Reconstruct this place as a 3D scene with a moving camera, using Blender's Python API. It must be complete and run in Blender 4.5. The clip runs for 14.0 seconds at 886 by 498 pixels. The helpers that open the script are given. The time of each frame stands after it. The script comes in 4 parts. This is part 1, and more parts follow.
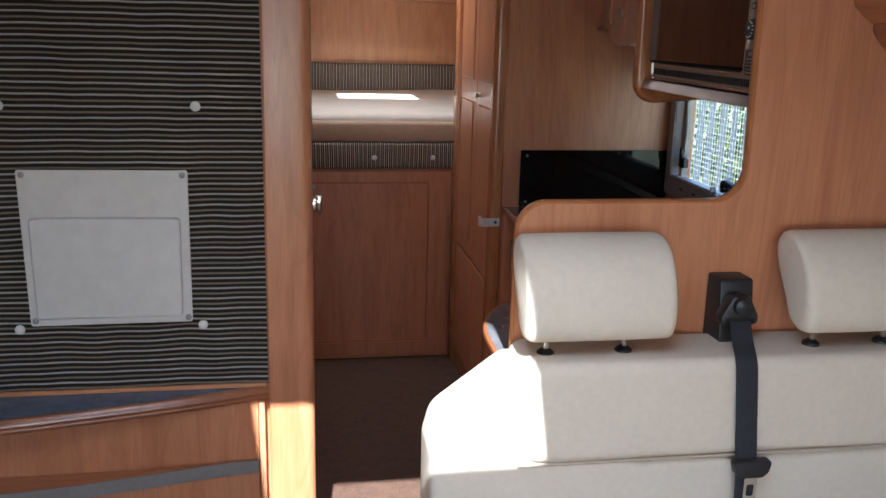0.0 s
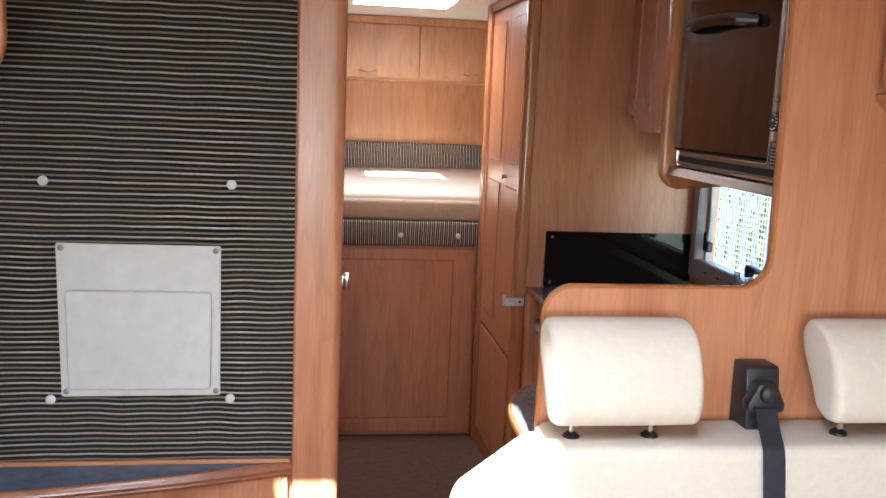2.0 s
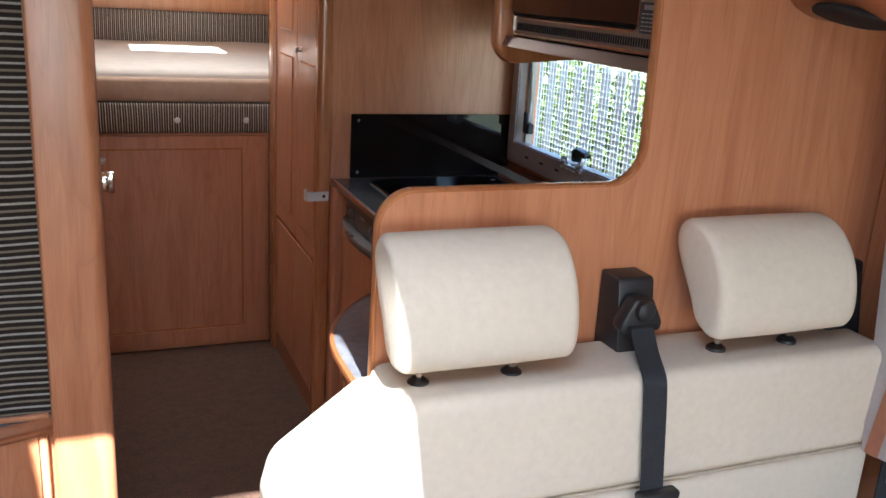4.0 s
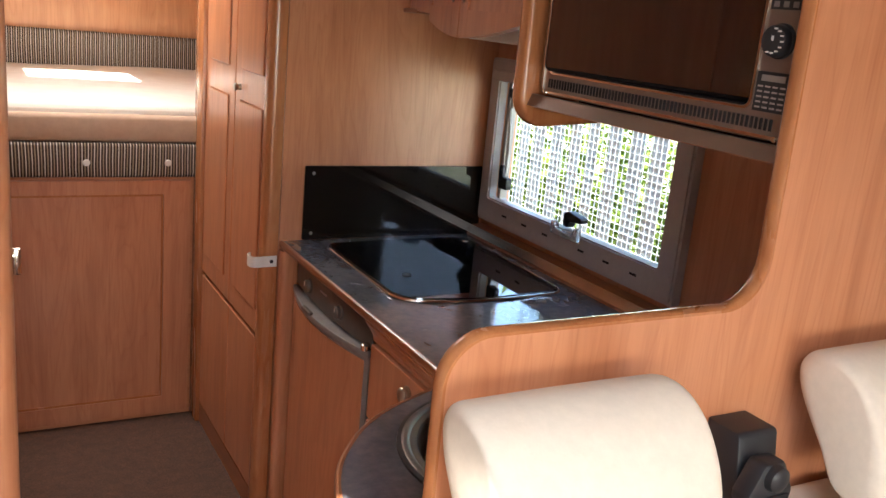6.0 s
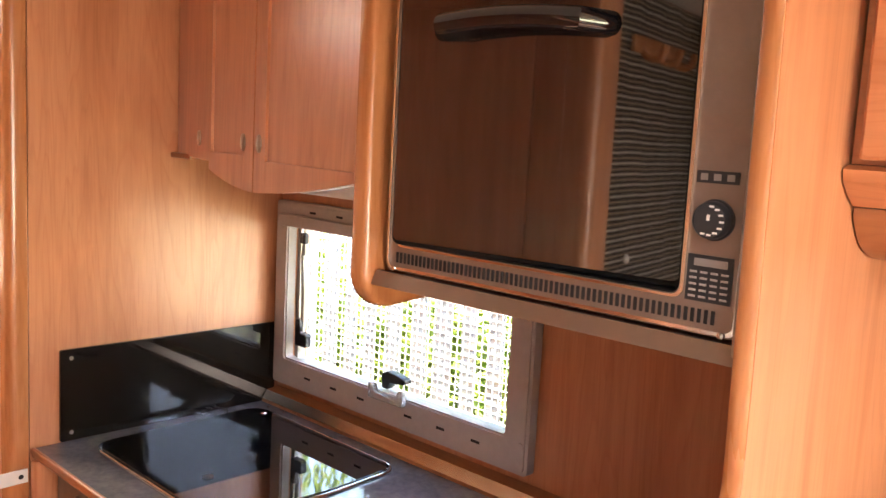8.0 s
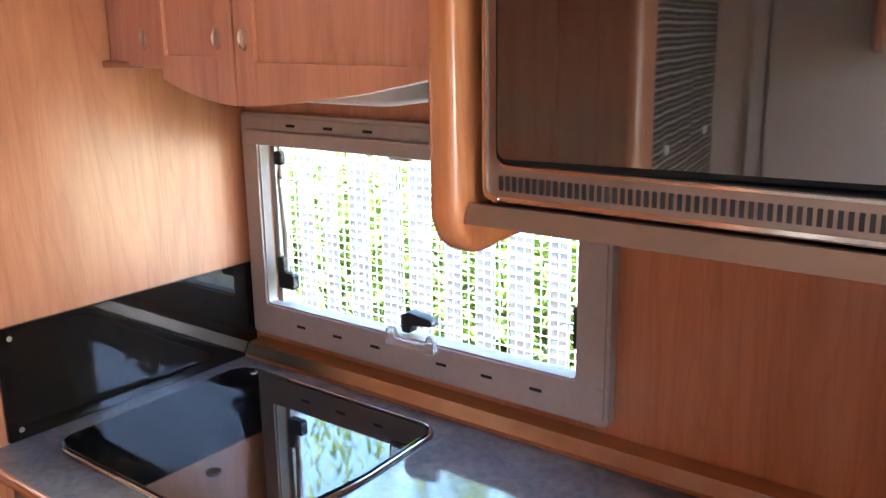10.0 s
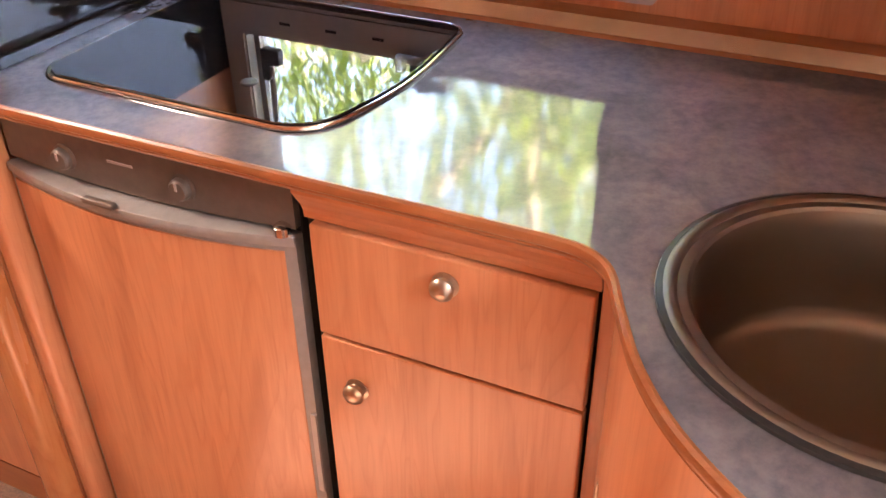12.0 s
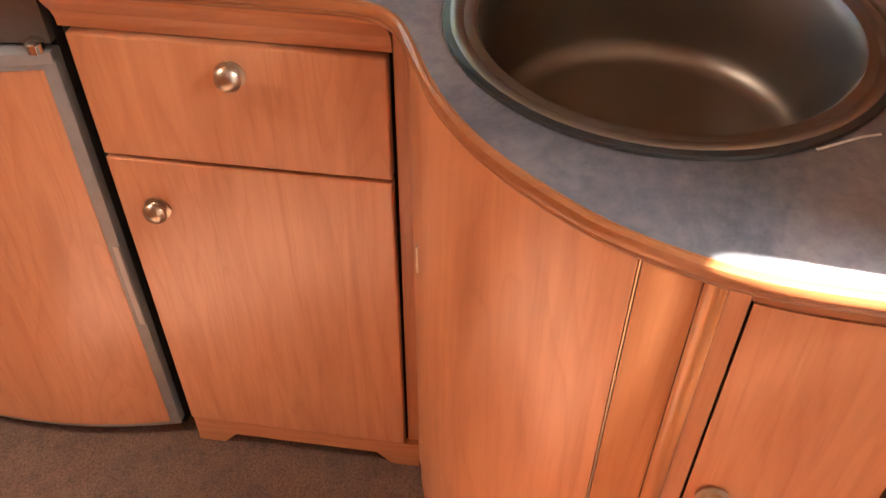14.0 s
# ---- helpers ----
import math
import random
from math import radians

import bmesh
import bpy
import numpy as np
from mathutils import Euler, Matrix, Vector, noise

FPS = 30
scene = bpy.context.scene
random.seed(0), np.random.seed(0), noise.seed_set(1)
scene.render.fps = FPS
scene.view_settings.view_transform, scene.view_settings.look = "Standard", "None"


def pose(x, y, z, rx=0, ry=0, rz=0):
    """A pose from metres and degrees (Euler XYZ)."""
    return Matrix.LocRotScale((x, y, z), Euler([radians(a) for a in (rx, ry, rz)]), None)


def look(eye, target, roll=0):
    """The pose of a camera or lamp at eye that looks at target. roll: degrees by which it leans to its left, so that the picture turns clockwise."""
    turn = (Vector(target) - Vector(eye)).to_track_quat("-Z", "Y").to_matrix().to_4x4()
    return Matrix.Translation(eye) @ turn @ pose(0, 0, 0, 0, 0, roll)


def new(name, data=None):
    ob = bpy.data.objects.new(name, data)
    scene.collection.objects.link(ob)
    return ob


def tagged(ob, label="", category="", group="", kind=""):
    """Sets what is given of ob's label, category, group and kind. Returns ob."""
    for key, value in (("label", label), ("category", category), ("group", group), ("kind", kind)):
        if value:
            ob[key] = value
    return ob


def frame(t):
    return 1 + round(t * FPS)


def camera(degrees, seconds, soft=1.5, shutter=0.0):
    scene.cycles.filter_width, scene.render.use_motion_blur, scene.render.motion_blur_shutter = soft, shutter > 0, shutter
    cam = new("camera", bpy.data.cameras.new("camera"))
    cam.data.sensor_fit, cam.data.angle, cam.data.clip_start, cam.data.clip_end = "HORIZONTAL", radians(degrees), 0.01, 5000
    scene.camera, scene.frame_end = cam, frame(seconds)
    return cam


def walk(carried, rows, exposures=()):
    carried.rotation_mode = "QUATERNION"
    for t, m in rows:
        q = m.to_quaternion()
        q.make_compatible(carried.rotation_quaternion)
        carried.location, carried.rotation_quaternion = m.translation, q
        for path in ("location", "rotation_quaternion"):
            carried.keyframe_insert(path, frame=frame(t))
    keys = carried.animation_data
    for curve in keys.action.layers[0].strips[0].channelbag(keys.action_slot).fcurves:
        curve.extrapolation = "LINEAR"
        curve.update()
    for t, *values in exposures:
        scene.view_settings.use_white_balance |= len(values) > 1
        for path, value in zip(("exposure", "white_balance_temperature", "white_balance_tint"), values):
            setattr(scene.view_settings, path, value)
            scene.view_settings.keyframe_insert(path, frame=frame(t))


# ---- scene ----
cam = camera(53.1, 14.0)
METRES, EYE, TILT, LEAN, TURN = 2.53, 1.541, 0.0, 0.0, -9.7
ROWS = [
    (0.0, 0.0, 0.0, 0.0, 0.36, -14.1, -1.42),
    (0.5, -0.0014, -0.0175, 0.0108, 1.45, -10.79, -1.95),
    (1.0, -0.0068, -0.0237, 0.013, 2.68, -9.34, -2.1),
    (1.5, -0.0098, -0.0148, 0.0112, 3.04, -8.68, -2.19),
    (2.0, -0.0059, -0.0114, 0.0069, 1.93, -9.3, -2.32),
    (2.5, -0.0012, 0.0, 0.0028, -1.19, -10.79, -2.68),
    (3.0, 0.0029, 0.0475, -0.0097, -7.98, -14.56, -3.3),
    (5.5, -0.0512, 0.2826, -0.0099, -14.26, -16.73, -4.23),
    (6.0, -0.064, 0.3275, 0.001, -18.4, -14.81, -5.27),
    (6.5, -0.0864, 0.3828, 0.0177, -26.63, -12.28, -4.13),
    (7.0, -0.0927, 0.4128, 0.0262, -32.52, -9.17, -4.0),
    (9.5, -0.0375, 0.5938, 0.0337, -39.56, -7.74, -0.38),
    (10.0, -0.0519, 0.6453, 0.0226, -42.89, -13.91, 0.87),
    (10.5, -0.0696, 0.6968, 0.0069, -48.28, -21.58, 1.77),
    (11.0, -0.0593, 0.7125, -0.0123, -51.22, -26.18, 0.36),
    (11.5, -0.0856, 0.7274, -0.0338, -52.77, -29.85, 0.38),
    (12.0, -0.1369, 0.7597, -0.0452, -55.16, -33.98, 0.59),
    (12.5, -0.162, 0.7684, -0.058, -58.91, -37.57, 0.86),
    (13.0, -0.1669, 0.7636, -0.0782, -64.98, -42.74, 0.12),
    (13.5, -0.1617, 0.7597, -0.0809, -69.88, -45.95, 0.09),
    (14.0, -0.1557, 0.7587, -0.0709, -72.06, -44.29, -0.23),
]
walk(cam, [(t, pose(0, 0, EYE, TILT, LEAN, TURN) @ pose(METRES * x, METRES * y, METRES * z, 90 + pitch, roll, yaw)) for t, x, y, z, yaw, pitch, roll in ROWS],
     [(0.0, 2.22, 5250, 6), (0.5, 2.97, 5300, 6), (1.5, 3.26, 5400, 6), (2.5, 3.1, 5400, 6), (3.0, 2.7, 5350, 6), (5.5, 3.0, 5600, 7), (6.0, 3.42, 5950, 9), (6.5, 3.75, 6250, 10), (7.0, 4.05, 7400, 20), (9.5, 5.05, 5600, 8), (10.0, 4.7, 5500, 8), (10.5, 4.2, 5850, 10), (11.0, 4.38, 6150, 16), (11.5, 5.0, 6900, 23), (12.5, 5.25, 7000, 20), (13.0, 5.1, 6750, 14), (13.5, 4.98, 6650, 11), (14.0, 4.94, 6600, 9)])

# ---- light ----
SUN_EL, SUN_FROM = 43.2, Vector((-0.125, -1.0, 0.945))
world = bpy.data.worlds.new("sky")
scene.world = world
world.use_nodes = True
wn = world.node_tree.nodes
sky = wn.new("ShaderNodeTexSky")
sky.sky_type, sky.sun_disc = "NISHITA", False
sky.sun_elevation, sky.sun_rotation = radians(SUN_EL), radians(187)
world.node_tree.links.new(sky.outputs[0], wn["Background"].inputs[0])
wn["Background"].inputs[1].default_value = 0.12
sun = new("sun", bpy.data.lights.new("sun", "SUN"))
sun.data.energy, sun.data.angle, sun.data.color = 5.0, radians(0.5), (1.0, 0.93, 0.82)
sun.matrix_world = look(SUN_FROM, (0, 0, 0))


def area(name, eye, target, w, h, watts, color):
    lamp = new(name, bpy.data.lights.new(name, "AREA"))
    lamp.data.shape, lamp.data.size, lamp.data.size_y = "RECTANGLE", w, h
    lamp.data.energy, lamp.data.color = watts, color
    lamp.matrix_world = look(eye, target)
    return lamp


# daylight through the windscreen, the roof lights
area("windscreen_daylight", (-0.28, -1.42, 1.18), (-0.05, 0.6, 0.75), 0.72, 0.62, 2.15, (1.0, 0.95, 0.9))
area("roof_light_daylight", (-0.01, 0.39, 2.06), (-0.01, 0.39, 0), 0.54, 0.48, 2.15, (0.88, 0.94, 1.0))
area("rear_roof_light_daylight", (0.33, 3.92, 2.05), (0.33, 3.92, 0), 0.40, 0.34, 1.6, (1.0, 0.86, 0.70))


# ---- materials ----
def material(name, rough=0.5, metal=0.0, base=(0.5, 0.5, 0.5)):
    m = bpy.data.materials.new(name)
    m.use_nodes = True
    b = m.node_tree.nodes["Principled BSDF"]
    b.inputs["Roughness"].default_value, b.inputs["Metallic"].default_value = rough, metal
    b.inputs["Base Color"].default_value = (*base, 1)
    return m, m.node_tree.nodes, m.node_tree.links, b


def ramp(nodes, links, fac, stops):
    r = nodes.new("ShaderNodeValToRGB")
    while len(r.color_ramp.elements) < len(stops):
        r.color_ramp.elements.new(0.5)
    for e, (p, c) in zip(r.color_ramp.elements, stops):
        e.position, e.color = p, (*c, 1)
    links.new(fac, r.inputs[0])
    return r.outputs[0]


def coords(nodes, links, scale, shift=True):
    tc, mp = nodes.new("ShaderNodeTexCoord"), nodes.new("ShaderNodeMapping")
    links.new(tc.outputs["Object"], mp.inputs["Vector"])
    mp.inputs["Scale"].default_value = scale
    if shift:
        oi, mu = nodes.new("ShaderNodeObjectInfo"), nodes.new("ShaderNodeVectorMath")
        mu.operation = "MULTIPLY"
        mu.inputs[1].default_value = (7.3, 5.1, 3.7)
        links.new(oi.outputs["Random"], mu.inputs[0])
        links.new(mu.outputs[0], mp.inputs["Location"])
    return mp.outputs[0]


def texture(nodes, links, vec, scale, detail=4, rough=0.6, distort=0.0):
    n = nodes.new("ShaderNodeTexNoise")
    n.inputs["Scale"].default_value, n.inputs["Detail"].default_value = scale, detail
    n.inputs["Roughness"].default_value, n.inputs["Distortion"].default_value = rough, distort
    links.new(vec, n.inputs["Vector"])
    return n.outputs["Fac"]


def bump(nodes, links, b, height, strength, distance):
    n = nodes.new("ShaderNodeBump")
    n.inputs["Strength"].default_value, n.inputs["Distance"].default_value = strength, distance
    links.new(height, n.inputs["Height"])
    links.new(n.outputs[0], b.inputs["Normal"])


def blend(nodes, links, fac, a, b, mode="MULTIPLY"):
    m = nodes.new("ShaderNodeMix")
    m.data_type, m.blend_type = "RGBA", mode
    if isinstance(fac, float):
        m.inputs[0].default_value = fac
    else:
        links.new(fac, m.inputs[0])
    links.new(a, m.inputs[6])
    links.new(b, m.inputs[7])
    return m.outputs[2]


def wood(name, light, dark, axis="z", rough=0.38):
    """Pear-wood laminate: broad soft bands, contour-like cathedral figure, fine long pores."""
    m, n, l, b = material(name, rough)
    st = {"x": (0.55, 5, 5), "y": (5, 0.55, 5), "z": (5, 5, 0.55)}[axis]
    fine = {"x": (9, 260, 260), "y": (260, 9, 260), "z": (260, 260, 9)}[axis]
    vec = coords(n, l, st)
    broad = texture(n, l, vec, 1.1, 3, 0.5, 0.7)
    tone = texture(n, l, vec, 2.6, 4, 0.6, 0.4)
    pores = texture(n, l, coords(n, l, fine), 1.0, 2, 0.6)
    mul, fr = n.new("ShaderNodeMath"), n.new("ShaderNodeMath")
    mul.operation, mul.inputs[1].default_value, fr.operation = "MULTIPLY", 19.0, "FRACT"
    l.new(broad, mul.inputs[0])
    l.new(mul.outputs[0], fr.inputs[0])
    mid = tuple(a * 0.6 + c * 0.4 for a, c in zip(light, dark))
    deep = tuple(a * 0.25 + c * 0.75 for a, c in zip(light, dark))
    col = ramp(n, l, tone, [(0.28, deep), (0.42, mid), (0.54, light), (0.66, mid), (0.78, deep)])
    fig = ramp(n, l, fr.outputs[0], [(0.0, (0.84, 0.74, 0.66)), (0.10, (0.97, 0.95, 0.94)), (0.5, (1, 1, 1)), (0.86, (0.92, 0.88, 0.84)), (1.0, (0.84, 0.74, 0.66))])
    por = ramp(n, l, pores, [(0.30, (0.80, 0.74, 0.70)), (0.50, (1, 1, 1))])
    col = blend(n, l, 0.55, col, fig)
    col = blend(n, l, 0.36, col, por)
    l.new(col, b.inputs["Base Color"])
    rr = ramp(n, l, tone, [(0.2, (rough * 0.85,) * 3), (0.8, (rough * 1.2,) * 3)])
    l.new(rr, b.inputs["Roughness"])
    b.inputs["Coat Weight"].default_value, b.inputs["Coat Roughness"].default_value = 0.35, 0.24
    bump(n, l, b, pores, 0.06, 0.0006)
    return m


WOOD = wood("pear_wood_upright", (0.555, 0.238, 0.115), (0.37, 0.128, 0.051), "z", 0.33)
WOOD_Y = wood("pear_wood_along", (0.51, 0.205, 0.088), (0.35, 0.116, 0.044), "y")
WOOD_X = wood("pear_wood_across", (0.56, 0.238, 0.106), (0.37, 0.126, 0.046), "x")
TRIM = wood("moulded_wood_edge", (0.46, 0.185, 0.07), (0.33, 0.11, 0.036), "z", 0.25)
TRIM_Y = wood("moulded_wood_edge_along", (0.32, 0.115, 0.042), (0.21, 0.065, 0.022), "y", 0.30)
PALE = wood("pale_panel_wood", (0.66, 0.345, 0.165), (0.52, 0.235, 0.10))


def plain(name, base, rough=0.5, metal=0.0, grain=0.12, scale=40.0, relief=0.0, coat=0.0):
    """A plain coloured surface with slight mottling and soil at two scales."""
    m, n, l, b = material(name, rough, metal, base)
    a = texture(n, l, coords(n, l, (1, 1, 1)), scale, 4)
    c = texture(n, l, coords(n, l, (1, 1, 1)), scale / 9, 3)
    low = tuple(v * (1 - grain) for v in base)
    high = tuple(min(1, v * (1 + grain * 0.6)) for v in base)
    col = ramp(n, l, a, [(0.3, low), (0.7, high)])
    soil = ramp(n, l, c, [(0.3, (1 - grain * 0.6,) * 3), (0.6, (1, 1, 1))])
    l.new(blend(n, l, 1.0, col, soil), b.inputs["Base Color"])
    if rough > 0.3:
        l.new(ramp(n, l, c, [(0.25, (rough * 0.85,) * 3), (0.75, (min(1, rough * 1.15),) * 3)]), b.inputs["Roughness"])
    if relief:
        bump(n, l, b, a, relief, 0.002)
    if coat:
        b.inputs["Coat Weight"].default_value = coat
        b.inputs["Coat Roughness"].default_value = 0.08
    return m


CREAM = plain("cream_suede", (0.68, 0.585, 0.47), 0.92, 0, 0.045, 70, 0.2)
SEAM = plain("cream_piping", (0.50, 0.41, 0.31), 0.9)
CARPET = plain("brown_carpet", (0.132, 0.069, 0.044), 0.98, 0, 0.55, 260, 1.0)
BLACK = plain("black_plastic", (0.018, 0.018, 0.02), 0.42)
DARK = plain("dark_gap", (0.012, 0.009, 0.008), 0.9)
ENAMEL = plain("black_enamel", (0.005, 0.005, 0.005), 0.5)
ENAMEL.node_tree.nodes["Principled BSDF"].inputs["IOR"].default_value = 1.25
BELT = plain("black_belt_webbing", (0.022, 0.024, 0.03), 0.75, 0, 0.3, 300, 0.3)
GREY = plain("warm_grey_plastic", (0.40, 0.345, 0.315), 0.45, 0, 0.06, 60)
SILVER = plain("silver_grey_plastic", (0.30, 0.275, 0.25), 0.38, 0.35, 0.08, 60)
WHITE = plain("white_plastic", (0.72, 0.70, 0.66), 0.4, 0, 0.05, 30)
POUCH = plain("ivory_vinyl", (0.61, 0.57, 0.53), 0.55, 0, 0.06, 25, 0.1)
BOWL = plain("satin_bowl_steel", (0.262, 0.216, 0.176), 0.42, 1.0, 0.015, 70)
RIM = plain("satin_rim_steel", (0.27, 0.24, 0.215), 0.42, 1.0, 0.04, 70)
CHROME = plain("chrome", (0.75, 0.72, 0.68), 0.14, 1.0, 0.05, 60)
BRASS = plain("worn_nickel", (0.50, 0.41, 0.32), 0.34, 1.0, 0.15, 90)
CEILING = plain("cream_ceiling_lining", (0.74, 0.68, 0.60), 0.8, 0, 0.05, 60, 0.1)
LINEN = plain("off_white_sheet", (0.74, 0.68, 0.60), 0.95, 0, 0.08, 14, 0.2)
DOORWHITE = plain("white_door_lining", (0.66, 0.62, 0.56), 0.55, 0, 0.05, 30)
BLACKGLASS = plain("black_glass", (0.004, 0.004, 0.005), 0.03, 0, 0.05, 20)
BLACKGLASS.node_tree.nodes["Principled BSDF"].inputs["IOR"].default_value = 1.8
OVENGLASS = plain("smoked_mirror_glass", (0.010, 0.007, 0.006), 0.03, 0, 0.05, 20)
OVENGLASS.node_tree.nodes["Principled BSDF"].inputs["IOR"].default_value = 2.4
STRIPMETAL = plain("satin_bronze_strip", (0.25, 0.165, 0.115), 0.32, 0.6, 0.10, 12)
BRONZE = plain("bronze_painted_steel", (0.27, 0.205, 0.165), 0.33, 0.65, 0.06, 60)
PEACH = plain("peach_curtain_band", (0.62, 0.30, 0.19), 0.9, 0, 0.1, 90)
VOILE = plain("white_curtain_cloth", (0.70, 0.63, 0.62), 0.9, 0, 0.06, 60)


def translucent(m, share, color):
    """Lets part of the light fall through a thin cloth or leaf."""
    n, l = m.node_tree.nodes, m.node_tree.links
    t, mix = n.new("ShaderNodeBsdfTranslucent"), n.new("ShaderNodeMixShader")
    t.inputs[0].default_value, mix.inputs[0].default_value = (*color, 1), share
    l.new(n["Principled BSDF"].outputs[0], mix.inputs[1])
    l.new(t.outputs[0], mix.inputs[2])
    l.new(mix.outputs[0], n["Material Output"].inputs[0])


translucent(VOILE, 0.18, (0.80, 0.70, 0.69))
translucent(PEACH, 0.18, (0.70, 0.36, 0.22))

m, n, l, b = material("slate_laminate", 0.16)
v = coords(n, l, (1, 1, 1), False)
big, small = texture(n, l, v, 9, 5, 0.65, 0.8), texture(n, l, v, 55, 4, 0.7)
col = ramp(n, l, big, [(0.28, (0.098, 0.100, 0.114)), (0.5, (0.150, 0.150, 0.168)), (0.72, (0.198, 0.190, 0.198))])
spk = ramp(n, l, small, [(0.32, (0.72, 0.74, 0.78)), (0.6, (1, 1, 1))])
l.new(blend(n, l, 1.0, col, spk), b.inputs["Base Color"])
l.new(ramp(n, l, small, [(0.2, (0.045,) * 3), (0.8, (0.085,) * 3)]), b.inputs["Roughness"])
b.inputs["IOR"].default_value = 2.0
WORKTOP = m
# Slate-grey laminate; blue in the base colour stands in for reflected sky.
SHELF = plain("sky_sheen_laminate", (0.150, 0.190, 0.265), 0.26, 0, 0.22, 26)


def striped(name, axis, period):
    """Woven upholstery: dark brown ground, one pale line and one dull olive line in each period."""
    m, n, l, b = material(name, 0.95)
    tc, sp = n.new("ShaderNodeTexCoord"), n.new("ShaderNodeSeparateXYZ")
    l.new(tc.outputs["Object"], sp.inputs[0])
    wob = texture(n, l, tc.outputs["Object"], 3.5, 2)
    mw = n.new("ShaderNodeMath")
    mw.operation, mw.inputs[1].default_value = "MULTIPLY_ADD", 0.014
    l.new(wob, mw.inputs[0])
    l.new(sp.outputs["XYZ".index(axis)], mw.inputs[2])
    dv, fr = n.new("ShaderNodeMath"), n.new("ShaderNodeMath")
    dv.operation, dv.inputs[1].default_value, fr.operation = "DIVIDE", period, "FRACT"
    l.new(mw.outputs[0], dv.inputs[0])
    l.new(dv.outputs[0], fr.inputs[0])
    brown, pale, olive = (0.052, 0.037, 0.029), (0.72, 0.68, 0.60), (0.40, 0.325, 0.23)
    col = ramp(n, l, fr.outputs[0], [(0.0, brown), (0.14, brown), (0.18, pale), (0.31, pale), (0.35, brown), (0.62, brown), (0.67, olive), (0.80, olive), (0.85, brown)])
    weave = texture(n, l, tc.outputs["Object"], 420, 2)
    wv = ramp(n, l, weave, [(0.3, (0.7, 0.7, 0.7)), (0.65, (1, 1, 1))])
    l.new(blend(n, l, 1.0, col, wv), b.inputs["Base Color"])
    bump(n, l, b, weave, 0.4, 0.001)
    return m


STRIPE_Z = striped("striped_cloth_level", "Z", 0.02655)
STRIPE_X = striped("striped_cloth_upright", "X", 0.019)


# ---- building helpers ----
BASE = {}


def thing(name, at, label, category, group="", kind=""):
    ob = new(name)
    ob.empty_display_size = 0.05
    ob.location = at
    BASE[ob] = Vector(at)
    return tagged(ob, label, category, group, kind)


def part(name, bm, mat, parent, label="", smooth=False):
    """Links a bmesh, drawn in world metres, as one mesh under a thing or a part."""
    base = BASE[parent]
    bmesh.ops.translate(bm, verts=bm.verts, vec=-base)
    bmesh.ops.recalc_face_normals(bm, faces=bm.faces)
    me = bpy.data.meshes.new(name)
    bm.to_mesh(me)
    bm.free()
    me.materials.append(mat)
    if smooth:
        me.shade_smooth()
        me.set_sharp_from_angle(angle=radians(35))
    ob = new(name, me)
    ob.parent = parent
    BASE[ob] = base
    return tagged(ob, label)


def setting(name, bm, mat, label, smooth=False):
    bmesh.ops.recalc_face_normals(bm, faces=bm.faces)
    me = bpy.data.meshes.new(name)
    bm.to_mesh(me)
    bm.free()
    me.materials.append(mat)
    if smooth:
        me.shade_smooth()
        me.set_sharp_from_angle(angle=radians(35))
    ob = new(name, me)
    BASE[ob] = Vector((0, 0, 0))
    return tagged(ob, label, name.split("_")[0], kind="structure")


def box(x0, x1, y0, y1, z0, z1, bevel=0.0, seg=2, bm=None):
    bm = bm or bmesh.new()
    made = bmesh.ops.create_cube(bm, size=1)["verts"]
    bmesh.ops.transform(bm, verts=made, matrix=Matrix.Translation(((x0 + x1) / 2, (y0 + y1) / 2, (z0 + z1) / 2)) @ Matrix.Diagonal((x1 - x0, y1 - y0, z1 - z0, 1)))
    if bevel:
        edges = list({e for v in made for e in v.link_edges})
        bmesh.ops.bevel(bm, geom=edges, offset=bevel, segments=seg, profile=0.5, affect="EDGES")
    return bm


def prism(outline, axis, a, b, bevel=0.0, seg=2, bm=None):
    """Extrudes a flat outline along an axis from a to b. Outline pairs: (y, z) for x, (x, z) for y, (x, y) for z."""
    bm = bm or bmesh.new()
    def at(p, w):
        return {"x": (w, p[0], p[1]), "y": (p[0], w, p[1]), "z": (p[0], p[1], w)}[axis]
    lo, hi = [bm.verts.new(at(p, a)) for p in outline], [bm.verts.new(at(p, b)) for p in outline]
    f0, f1 = bm.faces.new(lo), bm.faces.new(hi[::-1])
    for i in range(len(lo)):
        j = (i + 1) % len(lo)
        bm.faces.new((lo[i], hi[i], hi[j], lo[j]))
    if bevel:
        bm.normal_update()
        bmesh.ops.bevel(bm, geom=list(set(f0.edges) | set(f1.edges)), offset=bevel, segments=seg, profile=0.5, affect="EDGES")
    return bm


def rounded(points, radii, steps=6):
    """A polygon whose corners are rounded by the radii given."""
    out, k = [], len(points)
    for i, p in enumerate(points):
        r = radii[i] if isinstance(radii, (list, tuple)) else radii
        p = Vector(p)
        u, w = (Vector(points[i - 1]) - p).normalized(), (Vector(points[(i + 1) % k]) - p).normalized()
        if r <= 0:
            out.append(tuple(p))
            continue
        ang = u.angle(w)
        d = r / math.tan(ang / 2)
        c = p + (u + w).normalized() * (r / math.sin(ang / 2))
        s, e = p + u * d - c, p + w * d - c
        turn = s.angle_signed(e)
        for j in range(steps + 1):
            q = Vector(s)
            q.rotate(Matrix.Rotation(-turn * j / steps, 2))
            out.append(tuple(c + q))
    return out


